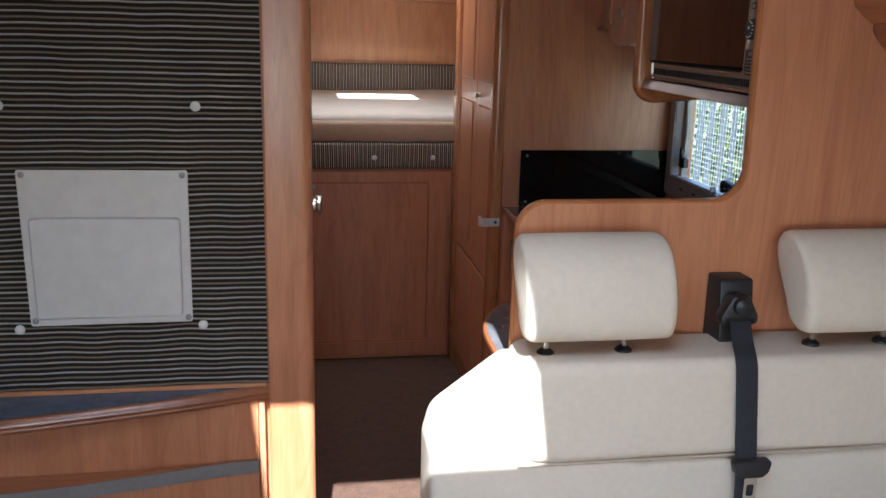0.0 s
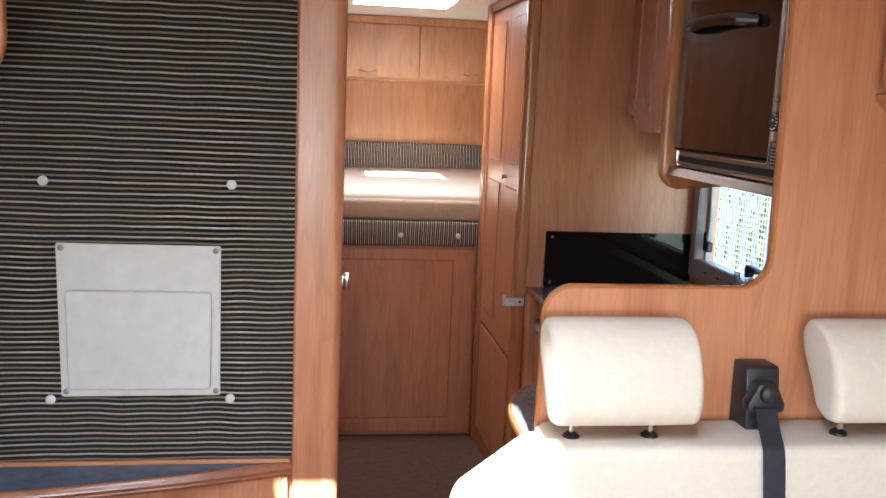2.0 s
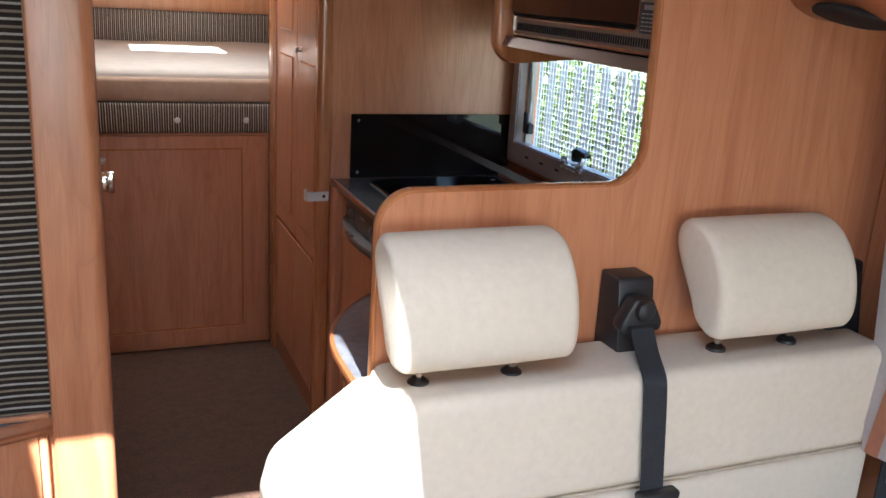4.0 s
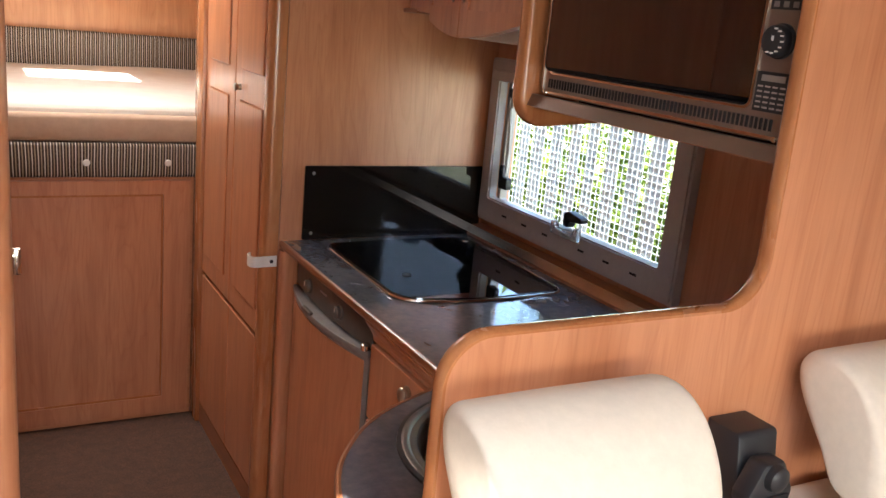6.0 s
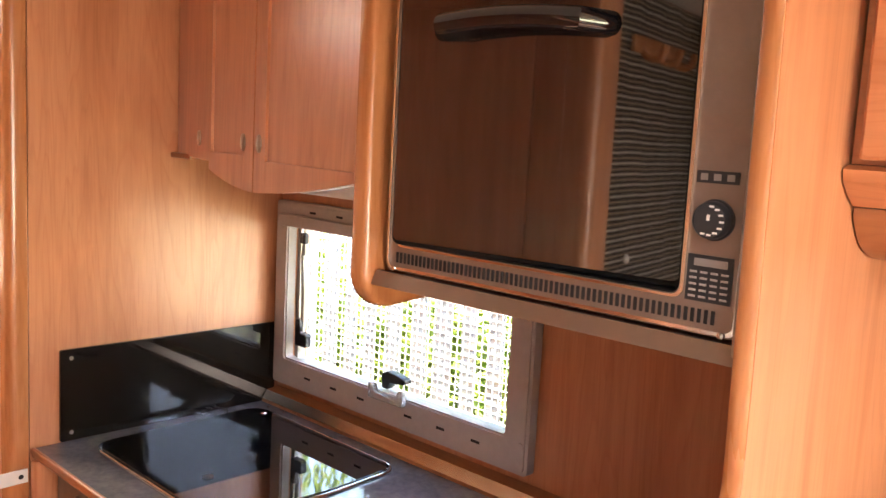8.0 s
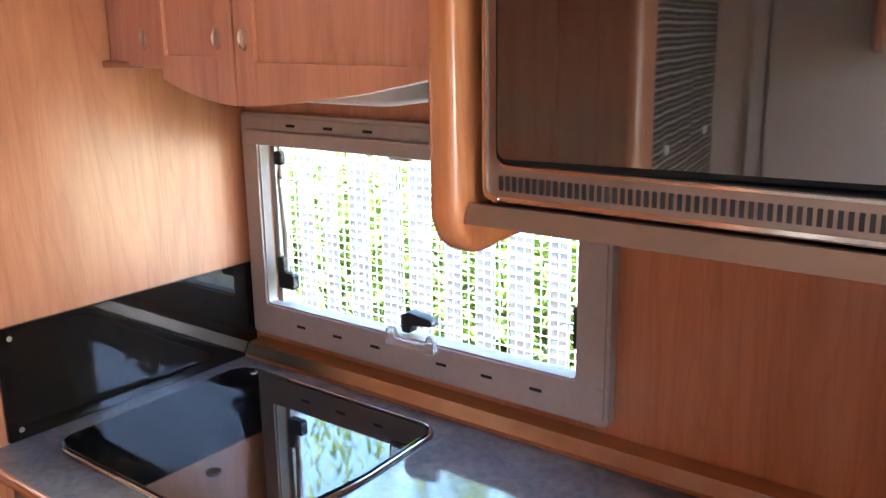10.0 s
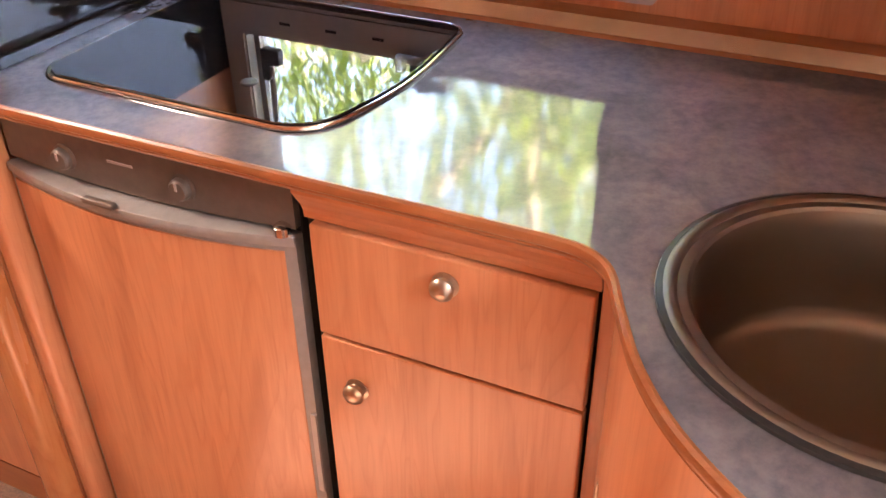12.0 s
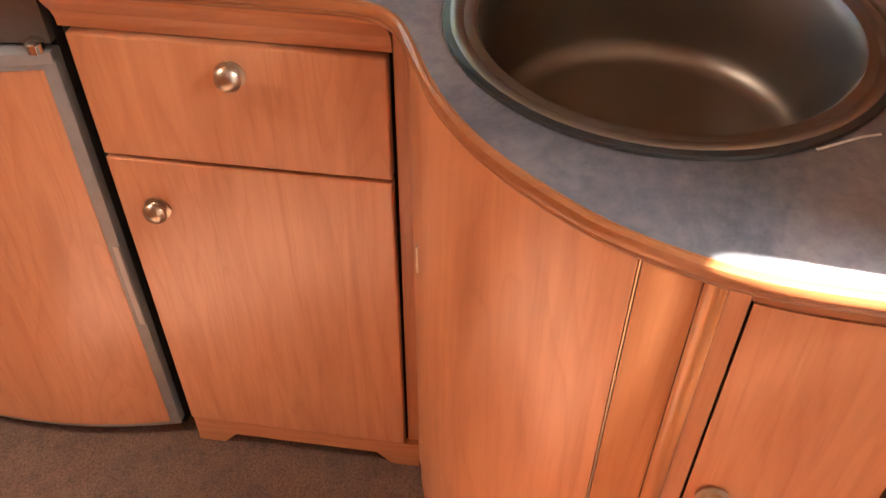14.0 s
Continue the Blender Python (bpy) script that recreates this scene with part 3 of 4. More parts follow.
# ---- drawer unit ----
unit = thing("drawer_unit", (0.8, 2.34, 0), "pear-wood kitchen unit with one drawer above a door", "cabinet")
UY0, UY1, UX = 2.116, 2.529, 0.767
part("body", box(UX + 0.018, 1.34, UY0 + 0.03, UY1, 0.05, 0.882), DARK, unit)
part("top_rail", prism([(UX - 0.012, 0.882), (UX - 0.012, 0.876), (UX - 0.006, 0.866), (UX + 0.004, 0.852), (UX + 0.009, 0.840), (UX + 0.010, 0.829), (UX + 0.024, 0.829), (UX + 0.024, 0.882)], "y", UY0 + 0.02, UY1), WOOD_Y, unit, "hollowed wooden rail")
part("side_stile", box(UX + 0.014, UX + 0.03, UY0, UY0 + 0.020, 0.02, 0.868, 0.002), WOOD, unit)
drw = part("drawer_front", box(UX, UX + 0.018, UY0 + 0.024, UY1 - 0.012, 0.651, 0.826, 0.0025), WOOD, unit)
dor = part("cabinet_door", box(UX, UX + 0.018, UY0 + 0.024, UY1 - 0.012, 0.068, 0.645, 0.0025), WOOD, unit)
def knob(parent, y, z, x=UX, r=0.0155, axis="-x", at=None):
    return part("knob", lathe([(r * 1.16, 0), (r * 1.18, 0.002), (r * 0.80, 0.004), (r * 0.78, 0.008), (r * 1.02, 0.011), (r * 1.05, 0.0135), (r * 0.9, 0.0175), (r * 0.5, 0.0205), (0, 0.0215)], at or (x, y, z), axis, 28), BRASS, parent, "domed satin nickel knob", True)
knob(drw, 2.325, 0.789)
knob(dor, 2.464, 0.564)
bm = prism([(UY0 + 0.0, 0.0), (UY0 + 0.05, 0.0), (UY0 + 0.075, 0.028), (UY1 - 0.085, 0.028), (UY1 - 0.06, 0.0), (UY1 - 0.014, 0.0), (UY1 - 0.014, 0.064), (UY0, 0.064)], "x", UX + 0.003, UX + 0.016)
part("plinth", bm, WOOD_Y, unit, "cut-out wooden plinth")

# ---- curved cabinet under the bowl ----
curved = thing("curved_cabinet", (0.5, 1.9, 0), "curved pear-wood cabinet under the round sink", "cabinet")
line = spline([(0.772, 2.1165), (0.757, 2.112), (0.70, 2.092), (0.640, 2.061), (0.578, 2.014), (0.516, 1.947), (0.466, 1.868), (0.439, 1.800), (0.426, 1.72), (0.423, 1.609)], 8)
def front(y1, y0):
    """The stretch of the curved front between two depths of the plan."""
    def at(y):
        for p, q in zip(line, line[1:]):
            if q[1] <= y <= p[1]:
                return (p[0] + (q[0] - p[0]) * (p[1] - y) / (p[1] - q[1]), y)
    return [at(y1)] + [p for p in line if y0 < p[1] < y1] + [at(y0)]
part("core", ribbon([(p[0] + 0.020, p[1]) for p in front(2.10, 1.612)], -0.010, 0.03, 0.86), DARK, curved)
part("curved_door", ribbon(front(2.1160, 1.8715), -0.018, 0.035, 0.882), WOOD, curved, "curved pear-wood door", True)
part("seam_strip", ribbon(front(1.8705, 1.8690), -0.012, 0.035, 0.882), BRASS, curved, "thin brass gap strip")
part("post", ribbon(front(1.8680, 1.8215), -0.020, 0.0, 0.882), TRIM, curved, "", True)
part("round_moulding", tube([(0.4395, 1.812, 0.0), (0.4395, 1.812, 0.882)], 0.0100, 16), TRIM, curved, "", True)
part("stile", ribbon(front(1.8025, 1.7845), -0.020, 0.0, 0.882), WOOD, curved)
part("rail", ribbon(front(1.7840, 1.611), -0.020, 0.848, 0.882), TRIM_Y, curved)
end = part("end_door", ribbon(front(1.7815, 1.612), -0.018, 0.06, 0.845), WOOD, curved, "", True)
knob(end, 0, 0, at=(0.428, 1.757, 0.572), r=0.014)
part("plinth", ribbon(front(2.108, 1.611), -0.012, 0.0, 0.034), WOOD_Y, curved)
part("push_catch", box(0.725, 0.740, 2.0995, 2.1055, 0.533, 0.58, 0.003), BRASS, curved, "small brass catch")

# ---- oven housing ----
OY0, OY1 = 1.605, 2.148
housing = thing("oven_housing", (1.1, 1.9, 1.38), "pear-wood housing that carries the oven over the worktop", "cabinet")
side = rounded([(0.852, 1.360), (1.386, 1.402), (1.386, 1.998), (0.852, 1.998)], [0.055, 0.0, 0.0, 0.0], 8)
part("side_panel", prism(side, "y", 2.160, 2.196, 0.010, 3), TRIM, housing, "thick rounded side panel", True)
part("bottom_board", box(0.872, 1.386, 1.5955, 2.160, 1.401, 1.414, 0.003), WOOD_Y, housing)
part("front_strip", prism([(0.864, 1.404), (0.872, 1.404), (0.881, 1.424), (0.873, 1.424)], "y", 1.598, 2.158), STRIPMETAL, housing, "sloping satin metal strip under the oven")
part("side_strip", box(0.860, 0.892, 1.5960, 1.6005, 1.415, 1.990, 0.001), BRONZE, housing, "narrow bronze metal strip beside the oven")
# near-black strip that gives the gap beside the oven its shade
part("gap_lining", box(0.892, 0.899, 1.6006, 1.606, 1.425, 1.890), DARK, housing)
part("top_board", box(0.880, 1.386, 1.6010, 2.160, 1.900, 1.998), WOOD_Y, housing)

oven = thing("oven", (1.1, 1.88, 1.41), "built-in oven with a dark mirror-glass door", "oven")
part("body", box(0.962, 1.36, OY0 + 0.01, OY1 - 0.01, 1.411, 1.888), DARK, oven)
O, I = rect(OY0, OY1, 1.427, 1.888, 0.012, 4), rect(OY0 + 0.072, OY1 - 0.026, 1.466, 1.848, 0.012, 4)
fas = part("fascia", hoop(O, I, "x", 0.899, 0.884), BRONZE, oven, "bronze-brown metal fascia")
part("chrome_edge", hoop(rect(OY0 + 0.002, OY1 - 0.002, 1.429, 1.886, 0.011, 4), rect(OY0 + 0.006, OY1 - 0.006, 1.433, 1.882, 0.010, 4), "x", 0.8845, 0.8815), CHROME, fas, "bright metal edging")
part("chrome_edge", hoop(rect(OY0 + 0.066, OY1 - 0.020, 1.462, 1.852, 0.013, 4), rect(OY0 + 0.070, OY1 - 0.024, 1.465, 1.849, 0.011, 4), "x", 0.8845, 0.8810), CHROME, fas, "bright metal edging")
def turned(bm, out=0.0):
    """Skews the oven door a few degrees, only to aim its glass's reflection."""
    bmesh.ops.rotate(bm, verts=bm.verts, cent=(0.8785, 1.905, 1.66), matrix=Matrix.Rotation(radians(5.6), 3, "Z"))
    bmesh.ops.translate(bm, verts=bm.verts, vec=(0.006, 0, 0))
    return bm
dr = part("oven_door", turned(prism(rect(OY0 + 0.076, OY1 - 0.028, 1.468, 1.846, 0.012, 4), "x", 0.912, 0.8795, 0.002)), ENAMEL, oven, "black door frame")
part("cavity", hoop(I, rect(OY0 + 0.0735, OY1 - 0.0275, 1.4675, 1.8465, 0.011, 4), "x", 0.961, 0.8836), ENAMEL, oven, "black lining of the door opening")
part("glass", turned(prism(rect(OY0 + 0.083, OY1 - 0.031, 1.474, 1.842, 0.008, 4), "x", 0.8799, 0.8780, 0.0008, 1)), OVENGLASS, dr, "dark mirror glass")
for k, z in enumerate((1.434, 1.858)):
    for i in range(63):
        y = OY0 + 0.030 + i * 0.0079
        part("vent_slot", box(0.8828, 0.8838, y - 0.0021, y + 0.0021, z + 0.005, z + 0.020), DARK, fas)
arch = [(0.8785, 1.92 - 0.125 + 0.25 * i / 10, 1.760 + 0.008 * math.sin(math.pi * i / 10)) for i in range(11)]
arch = [(x - 0.034 * min(1, 3.2 * math.sin(math.pi * i / 10)), y, z) for i, (x, y, z) in enumerate(arch)]
part("door_handle", turned(tube(arch, 0.011, 12, flat=1.3)), BLACKGLASS, dr, "black bowed door handle", True)
kb = part("control_knob", lathe([(0.0220, 0), (0.0220, 0.003), (0.0202, 0.005), (0.0195, 0.014), (0.0180, 0.016), (0, 0.0165)], (0.884, OY0 + 0.037, 1.550), "-x", 32), BLACK, oven, "black control knob", True)
for i in range(8):
    a = radians(-110 + i * 27)
    y, z = OY0 + 0.037 - 0.0150 * math.cos(a), 1.550 + 0.0150 * math.sin(a)
    part("dial_mark", box(0.8668, 0.8684, y - 0.0024, y + 0.0024, z - 0.0010, z + 0.0010), WHITE, kb)
part("dial_pointer", box(0.8664, 0.8684, OY0 + 0.0355, OY0 + 0.0385, 1.550, 1.556), WHITE, kb)
lab = part("symbol_plate", box(0.8825, 0.8842, OY0 + 0.014, OY0 + 0.062, 1.588, 1.601), BLACK, oven, "small black plate with symbols")
for i in range(3):
    part("symbol", box(0.8815, 0.8826, OY0 + 0.019 + i * 0.015, OY0 + 0.027 + i * 0.015, 1.591, 1.598), SILVER, lab)
lab = part("instruction_plate", box(0.8825, 0.8842, OY0 + 0.012, OY0 + 0.064, 1.462, 1.512), BLACK, oven, "black plate with rows of fine print")
part("print_line", box(0.8815, 0.8826, OY0 + 0.018, OY0 + 0.056, 1.500, 1.508), SILVER, lab)
for r in range(5):
    for c in range(4):
        part("print_line", box(0.8815, 0.8826, OY0 + 0.016 + c * 0.012, OY0 + 0.024 + c * 0.012, 1.466 + r * 0.0066, 1.4682 + r * 0.0066), GREY, lab)
for y, z in ((OY0 + 0.018, 1.430), (OY1 - 0.018, 1.430), (OY0 + 0.001, 1.60), (OY0 + 0.001, 1.70)):
    part("screw", lathe([(0.0045, 0), (0.004, 0.002), (0, 0.0025)], (0.8815, y, z), "-x", 10), CHROME, fas)

# ---- overhead cupboards between oven and end panel ----
PLAN = [(1.085, 3.110), (1.030, 2.872), (0.984, 2.636), (0.905, 2.200)]
cup = thing("overhead_cupboard", (1.2, 2.65, 1.5), "pear-wood overhead cupboard with angled doors", "cupboard")
part("carcass", prism(inset(PLAN, -0.014) + [(1.386, 2.198), (1.386, 3.110)], "z", 1.565, 1.998), WOOD_Y, cup)
def cup_door(a, c, za, zm, zc, handles, drop, stiles):
    """One door between two plan points, with a frame, a sunk panel and a bowed lower valance."""
    a, c = Vector(a), Vector(c)
    t = (c - a).normalized()
    out = Vector((t.y, -t.x)) * -1
    if out.x > 0:
        out = -out
    wide = (c - a).length
    def sheet(s0, s1, low, z1, d0, d1, k=10):
        bm, front, back = bmesh.new(), [], []
        for side_d, store in ((d1, front), (d0, back)):
            for i in range(k + 1):
                s = s0 + (s1 - s0) * i / k
                p = a + t * s + out * side_d
                store.append((bm.verts.new((p.x, p.y, low(s / wide))), bm.verts.new((p.x, p.y, z1))))
        for i in range(k):
            bm.faces.new((front[i][0], front[i + 1][0], front[i + 1][1], front[i][1]))
            bm.faces.new((back[i][0], back[i][1], back[i + 1][1], back[i + 1][0]))
            bm.faces.new((front[i][0], back[i][0], back[i + 1][0], front[i + 1][0]))
            bm.faces.new((front[i][1], front[i + 1][1], back[i + 1][1], back[i][1]))
        for i in (0, k):
            bm.faces.new((front[i][0], front[i][1], back[i][1], back[i][0]))
        return bm
    def low(s):
        return za + (zc - za) * s - drop * 4 * s * (1 - s)
    g = 0.003
    door_ = part("door", sheet(g, wide - g, low, 1.995, -0.012, 0.0), WOOD, cup)
    if stiles:
        m0, m1 = stiles
        for s0, s1, z1 in ((g, m0, 1.995), (wide - m1, wide - g, 1.995), (m0 + 0.0005, wide - m1 - 0.0005, zm)):
            part("frame_rail", sheet(s0, s1, lambda s: low(s) + 0.0005, z1, -0.001, 0.006), WOOD, door_)
    for s in handles:
        p = a + t * (s * wide) + out * 0.006
        if not stiles:
            p -= out * 0.006
        bm = lathe([(0.0125, 0), (0.0125, 0.003), (0.0105, 0.0045), (0.0088, 0.0018), (0.0055, 0.0030), (0, 0.0034)], (0, 0, 0), "-x", 20)
        bmesh.ops.scale(bm, verts=bm.verts, vec=(1, 0.8, 1.35))
        bmesh.ops.rotate(bm, verts=bm.verts, cent=(0, 0, 0), matrix=Matrix.Rotation(math.atan2(-out.y, -out.x), 3, "Z"))
        bmesh.ops.translate(bm, verts=bm.verts, vec=(p.x, p.y, 1.590))
        part("knob", bm, BRASS, door_, "small oval nickel button", True)
cup_door(PLAN[0], PLAN[1], 1.548, 1.585, 1.543, (0.68,), 0.0, None)
cup_door(PLAN[1], PLAN[2], 1.528, 1.564, 1.496, (0.80,), 0.008, (0.014, 0.052))
cup_door(PLAN[2], PLAN[3], 1.496, 1.558, 1.552, (0.062,), 0.008, (0.052, 0.060))
part("ledge", box(1.065, 1.12, 3.02, 3.108, 1.540, 1.552, 0.003), TRIM_Y, cup)
part("underside_board", prism(inset(PLAN, -0.02) + [(1.386, 2.198), (1.386, 3.110)], "z", 1.548, 1.560), CEILING, cup, "pale underside")
lamp = thing("cupboard_lamp", (1.22, 2.5, 1.51), "white lamp fitting under the overhead cupboard", "lamp")
part("holder", box(1.17, 1.32, 2.35, 2.44, 1.500, 1.547, 0.006), BRONZE, lamp)
part("diffuser", prism(rect(1.10, 1.25, 2.46, 2.90, 0.03, 5), "z", 1.492, 1.547, 0.010, 3), WHITE, lamp, "white diffuser", True)
part("cable", tube([(1.25, 2.42, 1.530), (1.27, 2.44, 1.515), (1.29, 2.46, 1.525), (1.28, 2.50, 1.545)], 0.004, 6), WHITE, lamp, "", True)

# ---- white strap catch on the corner post ----
strap = thing("door_strap", (0.70, 3.15, 0.846), "white plastic strap catch screwed to the corner post", "strap")
loop = spline([(0.738, 3.1035), (0.712, 3.1030), (0.688, 3.1005), (0.672, 3.104), (0.664, 3.120), (0.666, 3.142), (0.676, 3.152)], 5)
part("band", ribbon(loop, 0.0035, 0.833, 0.863), WHITE, strap, "", True)
part("screw", lathe([(0.0055, 0), (0.0045, 0.002), (0, 0.003)], (0.722, 3.0995, 0.849), "-y", 12), BLACK, strap)


# ---- seat partition ----
PY0, PY1 = 1.577, 1.594
partition = thing("seat_partition", (0.9, 1.59, 0), "pear-wood partition behind the bench with a rounded cut-out", "partition")
CUT = rounded([(0.412, 0.0), (0.412, 1.224), (0.864, 1.224), (0.849, 1.998), (1.388, 1.998), (1.388, 0.0)], [0.0, 0.055, 0.065, 0, 0, 0], 10)
part("panel", prism(CUT, "y", PY0, PY1), WOOD, partition)
run = [p for p in CUT if p != (1.388, 1.998) and p != (1.388, 0.0)]
bm, rr = bmesh.new(), []
prof = [(-0.0005, -0.002), (0.003, -0.0022), (0.0052, 0.001), (0.0062, 0.0085), (0.0052, 0.016), (0.003, 0.0190), (-0.0005, 0.0188)]
for d, w in prof:
    rr.append([bm.verts.new((p[0], PY0 + w, p[1])) for p in inset(run, -d)])
for a, c in zip(rr, rr[1:]):
    for i in range(len(a) - 1):
        bm.faces.new((a[i], a[i + 1], c[i + 1], c[i]))
part("edge_moulding", bm, TRIM, partition, "rounded wooden edge moulding", True)

# ---- bench ----
def cushion(outline, axis, a, b, r, seg=4):
    return pillow(outline, axis, a, b, r, seg + 1)

bench = thing("bench_seat", (0.75, 1.35, 0), "cream upholstered bench with a tall stitched backrest", "bench")
part("base", box(0.30, 1.36, 0.98, 1.570, 0.0, 0.40, 0.01), WOOD_X, bench)
part("seat_cushion", box(0.26, 1.37, 0.95, 1.412, 0.402, 0.52, 0.035, 4), CREAM, bench, "", True)
UP = rounded([(0.396, 0.771), (1.325, 0.771), (1.315, 0.962), (0.396, 0.966)], [0.035, 0.03, 0.03, 0.03], 5)
part("upper_back", cushion(UP, "y", 1.410, 1.572, 0.022), CREAM, bench, "", True)
LOW = rounded([(0.232, 0.42), (1.325, 0.42), (1.325, 0.768), (0.62, 0.768), (0.50, 0.946), (0.380, 0.946), (0.246, 0.845), (0.232, 0.79)], [0.03, 0.03, 0.03, 0.03, 0.03, 0.035, 0.06, 0.05], 6)
part("lower_back", cushion(LOW, "y", 1.422, 1.575, 0.026), CREAM, bench, "lower back with a rounded side wing", True)
part("piping", tube([(0.39, 1.419, 0.770), (0.9, 1.419, 0.770), (1.32, 1.419, 0.770)], 0.003, 6), SEAM, bench)

def headrest(x0, x1):
    """A teardrop pad: thick and rounded at the top, thinner and further forward at the foot."""
    cx_, wide = (x0 + x1) / 2, (x1 - x0) / 2
    h = thing("headrest", (cx_, 1.47, 0.965), "cream suede headrest on short metal posts", "headrest", "headrests of the bench")
    side_ = spline([(1.440, 1.002), (1.419, 1.008), (1.406, 1.034), (1.408, 1.072), (1.421, 1.112), (1.444, 1.146), (1.474, 1.170), (1.510, 1.181), (1.543, 1.174), (1.560, 1.152), (1.554, 1.122), (1.530, 1.088), (1.502, 1.054), (1.474, 1.016), (1.440, 1.002)], 4)[:-1]
    my, mz = 1.472, 1.092
    bm, rings = bmesh.new(), []
    for k in range(-16, 17):
        u = math.sin(k / 16 * math.pi / 2)
        # the ends close in a soft quarter round, the middle bulges slightly
        end = max(0.0, abs(u) - 0.88) / 0.12
        shrink = 1.0 - 0.02 * u * u - (1 - math.sqrt(max(0.0, 1 - end * end))) * 0.34
        rings.append([bm.verts.new((cx_ + wide * u, my + (y - my) * shrink, mz + (z - mz) * (1 - (1 - shrink) * 0.45))) for y, z in side_])
    for a, c in zip(rings, rings[1:]):
        for i in range(len(a)):
            j = (i + 1) % len(a)
            bm.faces.new((a[i], a[j], c[j], c[i]))
    bm.faces.new(rings[0])
    bm.faces.new(rings[-1][::-1])
    part("cushion", bm, CREAM, h, "", True)
    for s_ in (-0.086, 0.064):
        part("post", tube([(cx_ + s_, 1.478, 0.960), (cx_ + s_, 1.466, 1.030)], 0.0050, 12), CHROME, h, "", True)
        part("collar", lathe([(0.017, 0), (0.016, 0.006), (0.009, 0.012), (0.006, 0.013)], (cx_ + s_, 1.477, 0.962), seg=18), BLACK, h, "black plastic collar", True)
headrest(0.394, 0.672)
headrest(0.922, 1.203)

# ---- seat belts ----
def belt(x, name_label):
    s = thing("seat_belt", (x, 1.55, 0.97), name_label, "seat belt", "belts of the bench")
    part("reel_box", prism(rounded([(1.500, 0.942), (1.576, 0.942), (1.576, 1.084), (1.522, 1.084)], [0.006, 0.002, 0.002, 0.008], 3), "x", x + 0.011, x + 0.079, 0.004), BLACK, s, "black reel cover", True)
    gx = x + 0.038
    g = part("belt_guide", prism(rounded([(gx - 0.038, 1.004), (gx + 0.038, 1.004), (gx + 0.038, 1.022), (gx + 0.017, 1.062), (gx - 0.017, 1.062), (gx - 0.038, 1.022)], 0.010, 4), "y", 1.482, 1.512, 0.006), BLACK, s, "", True)
    part("guide_slot", box(gx - 0.028, gx + 0.028, 1.479, 1.483, 1.009, 1.018), DARK, g)
    part("guide_boss", lathe([(0.018, 0), (0.016, 0.010), (0.009, 0.014), (0, 0.015)], (gx, 1.483, 1.043), "-y", 18), BLACK, g, "", True)
    path = spline([(gx - 0.002, 1.478, 1.014), (gx - 0.010, 1.446, 0.986), (gx - 0.020, 1.406, 0.962), (gx - 0.019, 1.399, 0.930), (gx - 0.014, 1.397, 0.87), (gx - 0.006, 1.397, 0.79), (gx, 1.394, 0.70), (gx + 0.002, 1.394, 0.56)], 5)
    bm, L, R = bmesh.new(), [], []
    for px_, py_, pz_ in path:
        L.append([bm.verts.new((px_ - 0.021, py_ + q, pz_)) for q in (0, 0.0025)])
        R.append([bm.verts.new((px_ + 0.021, py_ + q, pz_)) for q in (0, 0.0025)])
    for i in range(len(L) - 1):
        for f in ((L[i][0], R[i][0], R[i + 1][0], L[i + 1][0]), (L[i][1], L[i + 1][1], R[i + 1][1], R[i][1]), (L[i][0], L[i + 1][0], L[i + 1][1], L[i][1]), (R[i][0], R[i][1], R[i + 1][1], R[i + 1][0])):
            bm.faces.new(f)
    part("webbing", bm, BELT, s, "ribbed black webbing", True)
    t = part("tongue_cover", prism(rounded([(x + a_, b_) for a_, b_ in ((0.002, 0.772), (0.080, 0.772), (0.074, 0.748), (0.062, 0.738), (0.020, 0.738), (0.008, 0.748))], 0.006, 3), "y", 1.380, 1.402, 0.004), BLACK, s, "", True)
    part("tongue", hoop(rect(x + 0.030, x + 0.056, 0.692, 0.740, 0.005, 3), rect(x + 0.036, x + 0.050, 0.699, 0.722, 0.003, 3), "y", 1.388, 1.391), CHROME, t, "bright metal buckle tongue")
belt(0.790, "black seat belt and reel cover between the headrests")
s = thing("seat_belt", (1.29, 1.55, 0.97), "black seat belt and reel cover beside the curtain", "seat belt", "belts of the bench")
part("reel_box", prism(rounded([(1.500, 0.942), (1.576, 0.942), (1.576, 1.084), (1.522, 1.084)], [0.006, 0.002, 0.002, 0.008], 3), "x", 1.243, 1.323, 0.004), BLACK, s, "black reel cover", True)
part("webbing", prism(rounded([(1.332, 0.30), (1.376, 0.30), (1.374, 0.95), (1.334, 0.95)], 0.004, 2), "y", 1.404, 1.407), BELT, s, "ribbed black webbing")
t = part("tongue_cover", prism(rounded([(1.328, 0.772), (1.377, 0.772), (1.374, 0.746), (1.366, 0.738), (1.342, 0.738), (1.334, 0.746)], 0.005, 3), "y", 1.392, 1.412, 0.004), BLACK, s, "", True)
part("tongue", hoop(rect(1.344, 1.367, 0.692, 0.742, 0.005, 3), rect(1.349, 1.362, 0.699, 0.722, 0.003, 3), "y", 1.396, 1.399), SILVER, t, "metal buckle tongue")

